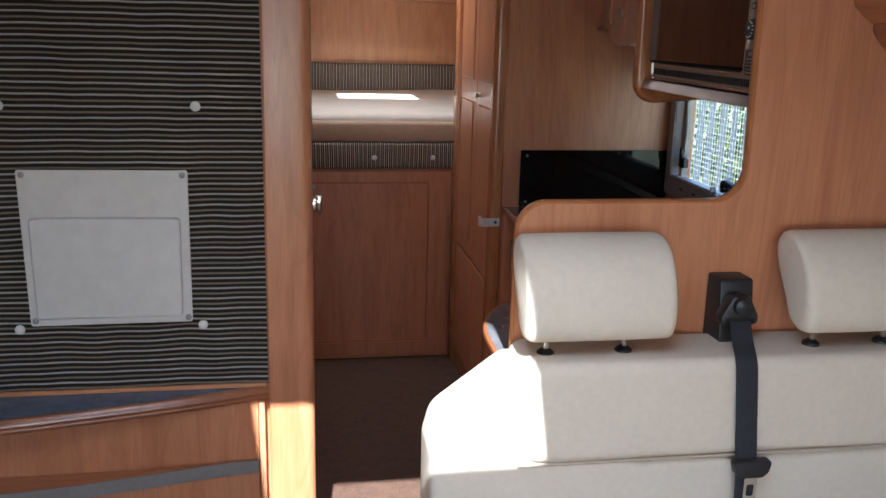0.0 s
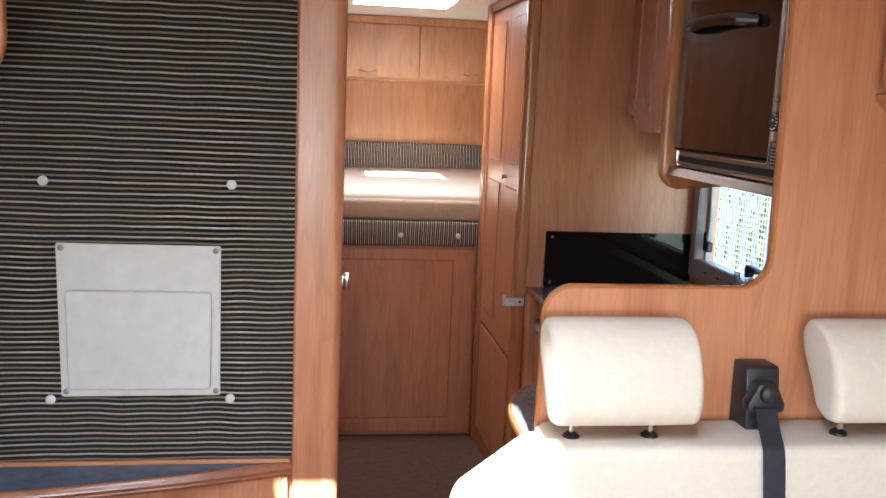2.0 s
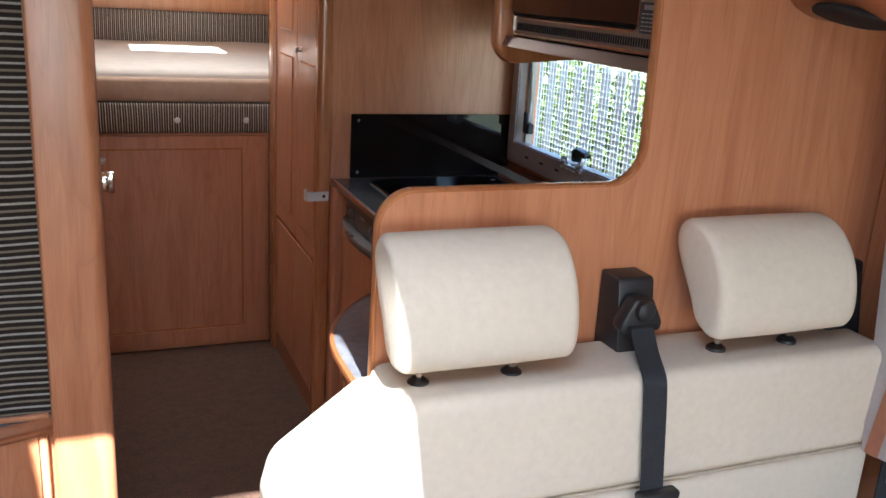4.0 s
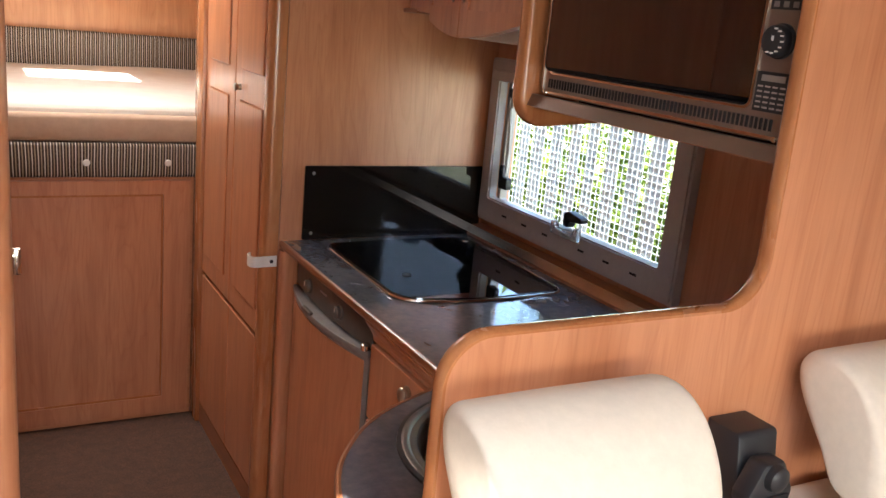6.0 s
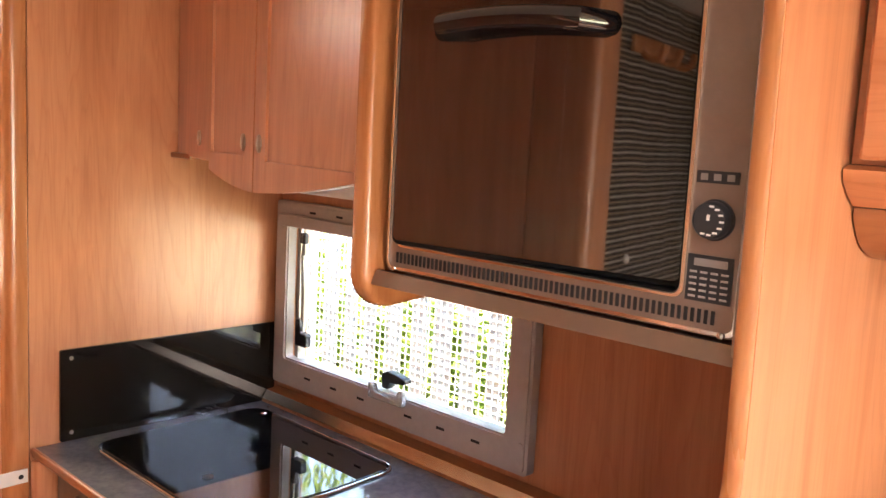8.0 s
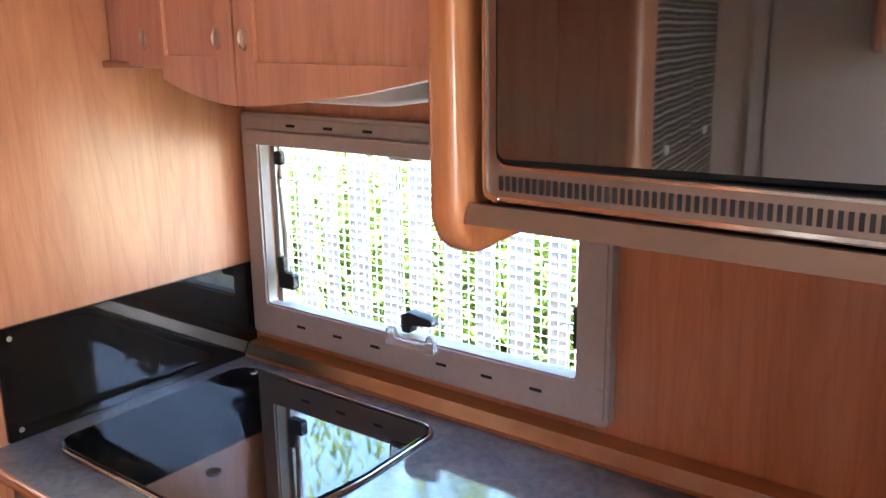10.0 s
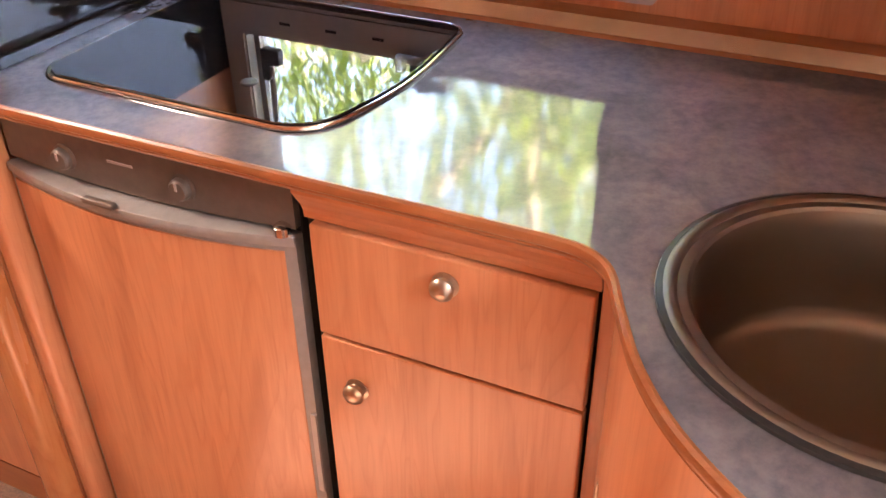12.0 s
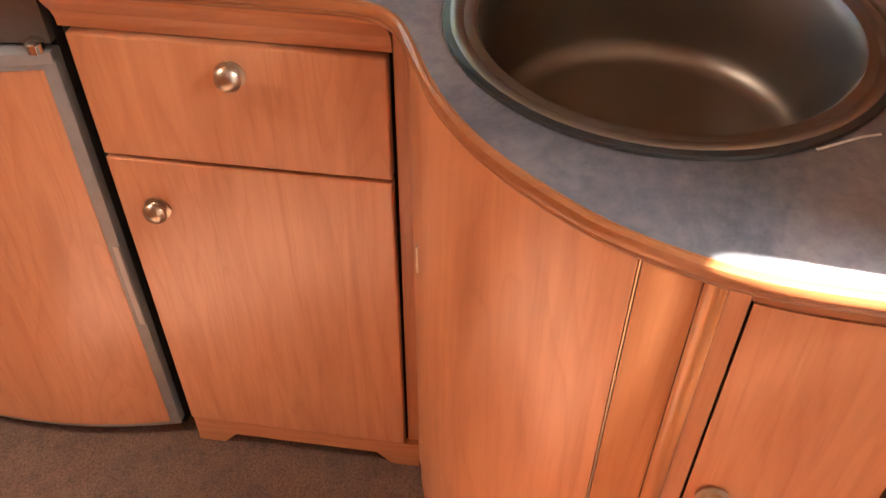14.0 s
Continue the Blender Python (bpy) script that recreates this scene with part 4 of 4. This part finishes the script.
# ---- curtain and cab-side trim ----
cur = thing("curtain", (1.35, 1.3, 0.75), "pinkish white curtain with a peach band along the side wall", "curtain")
def drape(y, u, out=0.0):
    """A point of the curtain: y along the wall, u from hem to rail; the rear edge is pulled in at the hem."""
    rear = 1.402 + 0.112 * u
    away = rear - y
    fold = 0.007 * math.sin(away * 21) * min(1, away * 6) + 0.003 * math.sin(away * 47 + 1.5 * u) * min(1, away * 8)
    return (1.270 + 0.042 * u + min(0.02, away * 0.08) * (1 - u) + fold - out, y, 0.772 + (1.500 - 0.772) * u)
def cloth_sheet(line0, line1, cols, out, thick):
    bm, grid = bmesh.new(), []
    for i in range(cols + 1):
        s_ = i / cols
        grid.append([bm.verts.new(drape(line0(j / 10) * (1 - s_) + line1(j / 10) * s_, j / 10, out)) for j in range(11)])
    for a_, c_ in zip(grid, grid[1:]):
        for j in range(10):
            bm.faces.new((a_[j], c_[j], c_[j + 1], a_[j + 1]))
    bmesh.ops.solidify(bm, geom=bm.faces, thickness=thick)
    return bm
part("cloth", cloth_sheet(lambda u: 1.402 + 0.112 * u, lambda u: 0.55, 70, 0.0, 0.0025), VOILE, cur, "", True)
part("peach_band", cloth_sheet(lambda u: 1.394 - 0.05 * u, lambda u: 1.368 - 0.05 * u, 4, 0.004, 0.0015), PEACH, cur, "peach woven band", True)
sw = thing("window_2", (1.39, 1.03, 0.84), "side window behind the curtain, shut off by an added blind", "window", kind="structure")
# Unseen blind, added to stop daylight leaking in past the curtain.
part("blind", box(1.396, 1.402, 0.622, 1.438, 0.842, 1.458), WHITE, sw, "added unseen blind that keeps daylight out")
part("window_frame", hoop(rect(0.58, 1.48, 0.80, 1.50, 0.03, 4), rect(0.62, 1.44, 0.84, 1.46, 0.03, 4), "x", 1.389, 1.378), GREY, sw)
rail = thing("curtain_rail", (1.36, 1.0, 1.5), "white curtain rail under the locker", "rail")
part("rail", box(1.330, 1.388, 0.5, 1.570, 1.500, 1.516, 0.003), WHITE, rail)
arm = thing("side_cushion", (1.37, 1.2, 0.5), "striped upholstered side pad by the bench", "cushion")
part("pad", box(1.335, 1.388, 0.45, 1.330, 0.52, 0.635, 0.02, 3), STRIPE_Z, arm, "", True)

# ---- overhead locker above the bench ----
lock = thing("overhead_locker", (1.2, 0.9, 1.52), "pear-wood overhead locker with a speaker and a lamp below", "locker")
part("carcass", box(1.060, 1.388, 0.35, 1.574, 1.615, 1.998), WOOD_Y, lock)
for y0, y1 in ((0.98, 1.560), (0.36, 0.97)):
    d = part("door", box(1.038, 1.058, y0, y1, 1.620, 1.990, 0.004), WOOD_Y, lock)
    part("frame_rail", hoop(rect(y0 + 0.006, y1 - 0.006, 1.625, 1.985, 0.004, 2), rect(y0 + 0.062, y1 - 0.062, 1.680, 1.93, 0.004, 2), "x", 1.039, 1.032), WOOD_Y, d)
part("valance", prism([(1.050, 1.614), (1.036, 1.609), (1.040, 1.596), (1.058, 1.580), (1.078, 1.567), (1.386, 1.566), (1.386, 1.614)], "y", 0.35, 1.574), WOOD_Y, lock, "rounded wooden pelmet")
LOWER = spline([(1.084, 1.5655), (1.084, 1.553), (1.097, 1.536), (1.119, 1.517), (1.166, 1.501), (1.240, 1.496), (1.318, 1.494)], 4)
part("lower_pelmet", prism([(p[0], p[1]) for p in LOWER] + [(1.318, 1.5655)], "y", 0.35, 1.574), TRIM_Y, lock, "curved lower pelmet", True)
bm = lathe([(0.058, 0.012), (0.062, 0.006), (0.060, 0.002), (0.052, 0.0), (0.0, -0.002)], (1.143, 1.478, 1.5025), "z", 28)
bmesh.ops.rotate(bm, verts=bm.verts, cent=(1.143, 1.478, 1.5085), matrix=Matrix.Rotation(radians(14), 3, "Y"))
part("speaker", bm, DARK, lock, "black round speaker grille", True)
def slope(a, c, h0, h1):
    """Section of a plate on the sloping lamp face, from a to c along it, h0 to h1 proud."""
    return [(1.036 + 0.088 * q - 0.594 * h, 1.560 - 0.065 * q - 0.804 * h) for q, h in ((a, h0), (c, h0), (c, h1), (a, h1))]
lm = part("reading_lamp", prism(rounded([(1.036, 1.560), (1.124, 1.492), (1.200, 1.490), (1.120, 1.562)], [0.006, 0.010, 0.004, 0.004], 4), "y", 1.13, 1.32, 0.004), TRIM_Y, lock, "sloping wooden lamp housing", True)
pl = part("lamp_plate", prism(slope(0.04, 0.92, -0.002, 0.004), "y", 1.145, 1.300, 0.001), SILVER, lm, "grey metal plate")
part("lens", prism(slope(0.22, 0.80, 0.003, 0.010), "y", 1.170, 1.270, 0.003), CHROME, pl, "clear raised lens", True)

# ---- locker over the entrance door ----
lk = thing("overhead_locker", (-0.7, 1.6, 1.53), "pear-wood overhead locker with a rounded end panel", "locker")
part("end_panel", prism(rounded([(-0.828, 1.528), (-0.615, 1.528), (-0.615, 1.998), (-0.828, 1.998)], [0.0, 0.13, 0, 0], 10), "y", 1.795, 1.820, 0.007, 3), TRIM, lk, "rounded end panel", True)
part("carcass", box(-0.828, -0.668, 1.05, 1.7945, 1.585, 1.998), WOOD_Y, lk)
dd = part("door", box(-0.667, -0.648, 1.06, 1.785, 1.66, 1.99, 0.004), WOOD_Y, lk)
part("valance", prism([(-0.700, 1.655), (-0.652, 1.655), (-0.660, 1.600), (-0.700, 1.586)], "y", 1.055, 1.790), TRIM_Y, lk)
part("frame_rail", hoop(rect(1.065, 1.780, 1.665, 1.985, 0.004, 2), rect(1.12, 1.725, 1.72, 1.93, 0.004, 2), "x", -0.649, -0.642), WOOD_Y, dd)

# ---- entrance door ----
ent = thing("door_1", (-0.83, 1.75, 0), "white entrance door with a grab rail, closed", "door", kind="structure")
lf = part("leaf", prism(rect(1.46, 2.06, 0.10, 1.86, 0.05, 5), "x", -0.829, -0.800, 0.008), DOORWHITE, ent, "", True)
part("sunk_panel", hoop(rect(1.53, 1.99, 0.2, 0.85, 0.03, 4), rect(1.545, 1.975, 0.215, 0.835, 0.03, 4), "x", -0.801, -0.794), DOORWHITE, lf)
part("grab_rail", tube(spline([(-0.80, 1.62, 1.05), (-0.755, 1.62, 1.07), (-0.75, 1.62, 1.2), (-0.755, 1.62, 1.36), (-0.80, 1.62, 1.38)], 5), 0.012, 10), SILVER, ent, "grey grab rail", True)
part("door_frame", hoop(rect(1.42, 2.10, 0.06, 1.90, 0.06, 5), rect(1.455, 2.065, 0.095, 1.865, 0.05, 5), "x", -0.829, -0.812), WHITE, ent)

# ---- striped cover, pouch and sideboard ----
cover = thing("striped_cover", (-0.45, 2.2, 0.65), "brown striped cloth cover buttoned to the washroom wall", "cover")
bm, K = bmesh.new(), 36
g = [[bm.verts.new((-0.826 + 0.749 * i / K, 2.1975 - 0.003 * math.sin(i * 0.9) * math.sin(j * 0.35) - 0.002 * math.sin(i * 0.37 + 1), 0.630 + 1.365 * j / 40)) for j in range(41)] for i in range(K + 1)]
for i in range(K):
    for j in range(40):
        bm.faces.new((g[i][j], g[i + 1][j], g[i + 1][j + 1], g[i][j + 1]))
bmesh.ops.solidify(bm, geom=bm.faces, thickness=-0.003)
part("cloth", bm, STRIPE_Z, cover, "", True)
for x, z in ((-0.670, 1.340), (-0.231, 1.342), (-0.668, 0.797), (-0.234, 0.797)):
    part("button", lathe([(0.012, 0), (0.0115, 0.004), (0.008, 0.007), (0, 0.008)], (x, 2.190, z), "-y", 20), WHITE, cover, "round ivory button", True)
pouch = thing("wall_pouch", (-0.45, 2.19, 0.81), "ivory vinyl pouch with a pocket studded to the striped cover", "pouch")
bk = part("back_sheet", prism(rounded([(-0.640, 0.806), (-0.258, 0.808), (-0.255, 1.190), (-0.645, 1.192)], 0.006, 3), "y", 2.182, 2.188, 0.002), POUCH, pouch)
bm = pillow(rounded([(-0.622, 0.826), (-0.280, 0.826), (-0.276, 1.076), (-0.624, 1.078)], 0.012, 3), "y", 2.169, 2.183, 0.006, 4)
part("pocket", bm, POUCH, bk, "", True)
for x, z in ((-0.632, 1.180), (-0.268, 1.178), (-0.628, 0.820), (-0.268, 0.820)):
    part("stud", lathe([(0.0075, 0), (0.007, 0.003), (0.003, 0.005), (0, 0.005)], (x, 2.182, z), "-y", 16), SILVER, pouch, "small metal stud", True)

board = thing("sideboard", (-0.45, 2.12, 0), "low sideboard with a curved slate-grey wood-edged top", "sideboard")
FR = spline([(-0.828, 2.035), (-0.69, 2.050), (-0.50, 2.088), (-0.318, 2.130), (-0.18, 2.168), (-0.10, 2.192)], 5)
part("top", prism(FR + [(-0.080, 2.197), (-0.828, 2.197)], "z", 0.592, 0.622), SHELF, board, "slate-grey laminate top")
NOSE = FR + rounded([(-0.10, 2.192), (-0.068, 2.203), (-0.068, 2.24)], [0, 0.012, 0], 4)[1:-1]
bm, rr = bmesh.new(), []
for d, w in [(0.0, 0.002), (0.008, 0.003), (0.015, -0.004), (0.017, -0.014), (0.013, -0.022), (0.014, -0.027), (0.009, -0.035), (-0.004, -0.036)]:
    rr.append([bm.verts.new((p[0], p[1], 0.622 + w)) for p in inset(NOSE, d)])
for a, c in zip(rr, rr[1:]):
    for i in range(len(a) - 1):
        bm.faces.new((a[i], a[i + 1], c[i + 1], c[i]))
part("wooden_nosing", bm, TRIM_Y, board, "rounded reddish wood edge", True)
part("back_board", box(-0.828, -0.104, 2.175, 2.203, 0.0, 0.590), WOOD, board)
part("end_board", box(-0.102, -0.086, 2.165, 2.203, 0.0, 0.588, 0.004), WOOD, board, "", True)
low = spline([(-0.828, 2.050), (-0.62, 2.070), (-0.40, 2.110), (-0.22, 2.150), (-0.106, 2.166)], 5)
part("lower_shelf", prism(low + [(-0.106, 2.174), (-0.828, 2.174)], "z", 0.400, 0.412), WOOD_X, board)
part("shelf_edge", ribbon(inset(low, 0.004), -0.004, 0.392, 0.428), SILVER, board, "grey shelf edging", True)
part("lower_front", ribbon(inset(low, -0.006), -0.014, 0.0, 0.391), WOOD, board, "", True)

rack = thing("coat_rack", (-0.3, 2.19, 1.82), "wooden hooks at the top of the striped cover", "coat rack")
for x in (-0.22, -0.33, -0.44):
    part("hook", tube(spline([(x, 2.190, 1.86), (x, 2.165, 1.835), (x, 2.135, 1.835), (x, 2.125, 1.865)], 4), 0.010, 8), TRIM, rack, "", True)
part("hook_rail", box(-0.50, -0.16, 2.180, 2.1915, 1.845, 1.885, 0.003), TRIM, rack)

part("back_strip", box(-0.826, -0.082, 2.186, 2.1965, 0.6225, 0.6335, 0.002), WOOD_X, board, "thin wooden strip along the wall")

# ---- washroom door in the corridor ----
wd = thing("door_2", (0.035, 2.7, 0), "pear-wood washroom door along the corridor, closed", "door", kind="structure")
part("leaf", box(0.0305, 0.040, 2.34, 2.86, 0.04, 1.93, 0.003), WOOD, wd)
hd = part("door_handle", box(0.040, 0.066, 2.66, 2.735, 0.985, 1.022, 0.005), CHROME, wd, "chrome door handle", True)
part("lever", box(0.062, 0.080, 2.672, 2.690, 0.978, 1.032, 0.004), CHROME, hd, "", True)
part("lock_pin", lathe([(0.008, 0), (0.008, 0.018), (0.005, 0.022), (0, 0.022)], (0.040, 2.73, 1.050), "x", 14), BRASS, wd, "", True)

# ---- wardrobe ----
ward = thing("wardrobe", (0.9, 3.57, 0), "tall pear-wood wardrobe with panelled doors", "wardrobe")
part("body", box(0.745, 1.386, 3.172, 3.984, 0.0, 1.998), WOOD, ward)
part("plinth", box(0.728, 0.744, 3.172, 3.984, 0.0, 0.075), TRIM_Y, ward)
part("rear_stile", box(0.712, 0.7445, 3.885, 3.984, 0.0, 1.998, 0.006), TRIM, ward, "", True)
for y0, y1 in ((3.176, 3.525), (3.530, 3.882)):
    for z0, z1, cuts in ((0.080, 0.575, ()), (0.590, 1.955, ((0.66, 1.245), (1.335, 1.90)))):
        d = part("door", box(0.726, 0.744, y0, y1, z0, z1, 0.003), WOOD, ward)
        for a, c in cuts:
            part("raised_panel", box(0.7205, 0.727, y0 + 0.06, y1 - 0.06, a, c, 0.005, 2), WOOD, d)
part("knob", lathe([(0.010, 0), (0.008, 0.008), (0.012, 0.016), (0.010, 0.020), (0, 0.021)], (0.726, 3.470, 1.282), "-x", 18), BRASS, ward, "small nickel knob", True)
part("cornice", box(0.716, 0.7445, 3.176, 3.8845, 1.9575, 1.998, 0.006), TRIM_Y, ward)

# ---- bed at the rear ----
bed = thing("bed", (0.4, 4.6, 0), "raised double bed with off-white sheet and striped valance", "bed")
part("box_base", box(-0.826, 1.386, 4.012, 5.298, 0.0, 1.00), WOOD, bed)
fp = part("front_panel", box(-0.826, 0.733, 3.975, 3.984, 0.0, 0.908, 0.002), WOOD_X, bed)
fd = part("front_door", box(-0.05, 0.700, 3.964, 3.9745, 0.020, 0.900, 0.003), WOOD, bed, "wood door under the bed")
part("frame_rail", hoop(rect(-0.048, 0.698, 0.022, 0.898, 0.003, 2), rect(0.005, 0.606, 0.085, 0.850, 0.003, 2), "y", 3.965, 3.957), WOOD, fd)
# moulding bead in darker wood, strengthens the shade line round the sunk panel
part("panel_bead", hoop(rect(0.006, 0.605, 0.086, 0.849, 0.003, 2), rect(0.012, 0.599, 0.092, 0.843, 0.003, 2), "y", 3.9645, 3.9595), TRIM, fd, "narrow darker wooden bead along the panel's shade line")
vl = part("front_valance", box(-0.826, 0.733, 3.950, 3.984, 0.912, 1.028, 0.012, 3), STRIPE_X, bed, "striped cloth valance", True)
for x in (0.353, 0.617):
    part("button", lathe([(0.012, 0), (0.010, 0.005), (0, 0.007)], (x, 3.950, 0.962), "-y", 16), WHITE, vl, "", True)
part("mattress_side", box(-0.826, 1.386, 3.956, 5.262, 1.030, 1.124, 0.018, 4), plain("beige_ticking", (0.50, 0.36, 0.26), 0.92, 0, 0.08, 40, 0.2), bed, "beige mattress side", True)
bm = box(-0.826, 1.386, 3.972, 5.250, 1.085, 1.155, 0.030, 4)
bmesh.ops.subdivide_edges(bm, edges=bm.edges, cuts=3, use_grid_fill=True)
for v in bm.verts:
    v.co.z += 0.012 * noise.noise(v.co * 3.1) + (0.006 * noise.noise(v.co * 9) if v.co.z > 1.1 else 0) + (v.co.y - 4.0) * 0.014
part("mattress", bm, LINEN, bed, "creased off-white sheet", True)
part("rear_bolster", box(-0.826, 1.386, 5.240, 5.298, 1.10, 1.322, 0.02, 3), STRIPE_X, bed, "striped headboard cloth", True)

lkr = thing("overhead_locker", (0.5, 5.0, 1.7), "pale wood lockers above the bed with two flap doors", "locker")
part("carcass", box(-0.826, 1.386, 4.730, 5.298, 1.675, 1.998), PALE, lkr)
part("cornice", box(-0.826, 1.386, 4.712, 4.7295, 1.958, 1.998, 0.004), PALE, lkr)
for x0, x1, hx in ((-0.42, 0.032, -0.22), (0.038, 0.488, 0.224), (0.494, 0.96, 0.775)):
    d = part("flap_door", box(x0, x1, 4.712, 4.7295, 1.680, 1.955, 0.003), PALE, lkr)
    part("bow_handle", tube(spline([(hx - 0.04, 4.712, 1.715), (hx - 0.034, 4.694, 1.715), (hx, 4.688, 1.708), (hx + 0.034, 4.694, 1.715), (hx + 0.04, 4.712, 1.715)], 4), 0.005, 8), BRASS, d, "nickel bow handle", True)

# ---- roof lights ----
def roof_light(x0, x1, y0, y1, label):
    r = thing("roof_light", ((x0 + x1) / 2, (y0 + y1) / 2, 2.0), label, "roof light")
    part("frame", hoop(rect(x0 - 0.05, x1 + 0.05, y0 - 0.05, y1 + 0.05, 0.03, 4), rect(x0 - 0.004, x1 + 0.004, y0 - 0.004, y1 + 0.004, 0.02, 4), "z", 1.985, 1.9995), WHITE, r, "white plastic frame")
    return r
rl = roof_light(-0.31, 0.277, 0.10, 0.68, "white framed roof light, open to the sky")
r2 = roof_light(0.12, 0.54, 3.74, 4.10, "white framed roof light with a pull tab")
part("pull_tab", tube([(0.40, 3.75, 1.99), (0.40, 3.752, 1.955)], 0.004, 6), WHITE, r2)

# ---- outside the window ----
LEAF = plain("sunlit_leaf", (0.15, 0.20, 0.035), 0.6, 0, 0.5, 3)
translucent(LEAF, 0.4, (0.16, 0.24, 0.03))
BARK = plain("tree_bark", (0.40, 0.33, 0.25), 0.9, 0, 0.4, 14, 0.6)
GRASS = plain("garden_ground", (0.30, 0.31, 0.17), 0.95, 0, 0.5, 4)
# White fence: blue-grey base colours carry the skylight on its shaded side.
WIRE = plain("skylit_coated_wire", (0.50, 0.55, 0.57), 0.5, 0, 0.05, 8)
PVC = plain("skylit_pvc_strip", (0.30, 0.365, 0.39), 0.5, 0, 0.05, 8)
bm = bmesh.new()
bmesh.ops.create_grid(bm, x_segments=4, y_segments=4, size=600)
bmesh.ops.translate(bm, verts=bm.verts, vec=(0, 0, -0.70))
setting("ground", bm, GRASS, "dry grassy ground outside")
fence = thing("mesh_fence", (2.35, 3.4, -0.7), "white wire-mesh fence woven with white privacy strips", "fence")
FXX, FT = 2.35, 1.20
bm = bmesh.new()
for i in range(160):
    y = 1.4 + i * 0.030
    box(FXX - 0.0013, FXX + 0.0013, y - 0.0013, y + 0.0013, -0.7, FT, bm=bm)
for k in range(64):
    z = -0.69 + k * 0.030
    box(FXX - 0.0030, FXX - 0.0004, 1.4, 6.2, z - 0.0012, z + 0.0012, bm=bm)
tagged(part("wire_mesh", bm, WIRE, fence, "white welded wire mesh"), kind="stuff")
random.seed(4)
for i in range(36):
    y = 1.42 + i * 0.134 + random.uniform(-0.010, 0.010)
    w = random.uniform(0.031, 0.044)
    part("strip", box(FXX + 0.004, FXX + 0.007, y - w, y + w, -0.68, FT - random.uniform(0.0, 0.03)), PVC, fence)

def leaves(centre, size, count, leaf, seed, droop=0.0):
    rng, bm = random.Random(seed), bmesh.new()
    for _ in range(count):
        p = Vector((rng.gauss(0, 0.42), rng.gauss(0, 0.42), rng.gauss(0, 0.42)))
        c = Vector(centre) + Vector((p.x * size[0], p.y * size[1], p.z * size[2]))
        r = Euler((rng.uniform(0, 6.3), rng.uniform(-1, 1), rng.uniform(0, 6.3))).to_matrix()
        s = leaf * rng.uniform(0.6, 1.4)
        q = [bm.verts.new(c + r @ (Vector(o) * s) + Vector((0, 0, -droop * abs(o[0]) * s))) for o in ((-1, 0, 0), (-0.2, 0.36, 0.08), (1, 0, 0), (-0.2, -0.36, 0.08))]
        bm.faces.new((q[0], q[1], q[2]))
        bm.faces.new((q[0], q[2], q[3]))
    return bm
for k, (y, z) in enumerate(((2.2, 0.35), (2.9, 0.5), (3.6, 0.35), (4.3, 0.55), (5.0, 0.4), (5.8, 0.5))):
    bush = thing("bush", (2.95, y, -0.7), "leafy green garden shrub behind the fence", "bush", "shrubs behind the fence")
    part("stems", tube([(2.95, y, -0.7), (2.97, y + 0.03, -0.2), (2.93, y - 0.05, 0.3)], 0.02, 6), BARK, bush)
    tagged(part("foliage", leaves((2.95, y, z), (0.40, 0.75, 0.95), 2200, 0.045, 20 + k), LEAF, bush, "small sunlit leaves"), kind="stuff")
for k, (x, y, h) in enumerate(((5.4, 3.80, 5.4), (6.6, 7.4, 5.2), (5.0, 2.0, 4.2))):
    tree = thing("willow_tree", (x, y, -0.7), "willow tree with hanging green twigs beyond the fence", "tree", "trees beyond the fence")
    rng = random.Random(40 + k)
    bm = bmesh.new()
    spine = [(x, y, -0.7), (x + 0.06, y + 0.05, 0.8), (x - 0.04, y + 0.12, 2.0), (x + 0.10, y + 0.02, h * 0.75)]
    pts_ = spline(spine, 4)
    rings = []
    for i, p in enumerate(pts_):
        r = 0.19 * (1 - 0.65 * i / len(pts_))
        rings.append([bm.verts.new((p[0] + r * math.cos(math.tau * q / 9), p[1] + r * math.sin(math.tau * q / 9), p[2])) for q in range(9)])
    for a, c in zip(rings, rings[1:]):
        for q in range(9):
            bm.faces.new((a[q], a[(q + 1) % 9], c[(q + 1) % 9], c[q]))
    for q in range(7):
        a = q * 0.9 + rng.random()
        z = 1.3 + q * (h * 0.7 - 1.3) / 7
        tube([(x, y + 0.06, z), (x + 0.5 * math.cos(a), y + 0.5 * math.sin(a), z + 0.55), (x + 1.25 * math.cos(a), y + 1.25 * math.sin(a), z + 0.75)], 0.035, 6, bm)
    part("trunk", bm, BARK, tree, "", True)
    bm = bmesh.new()
    for _ in range(520):
        a, r = rng.uniform(0, math.tau), 1.7 * math.sqrt(rng.random())
        px_, py_, zt = x + r * math.cos(a), y + r * math.sin(a), h * rng.uniform(0.55, 1.0) - 0.25 * r
        ln = rng.uniform(0.5, 1.5)
        for s in range(int(ln / 0.09)):
            c = Vector((px_ + 0.05 * math.sin(s * 0.5), py_ + 0.05 * math.cos(s * 0.4), zt - s * 0.09))
            d = Vector((rng.uniform(-1, 1), rng.uniform(-1, 1), -1.2)).normalized() * 0.14
            w_ = d.cross(Vector((rng.uniform(-1, 1), rng.uniform(-1, 1), 0.3))).normalized() * 0.022
            f = [bm.verts.new(c), bm.verts.new(c + d * 0.4 + w_), bm.verts.new(c + d), bm.verts.new(c + d * 0.4 - w_)]
            bm.faces.new(f)
    tagged(part("crown", bm, LEAF, tree, "hanging narrow leaves"), kind="stuff")
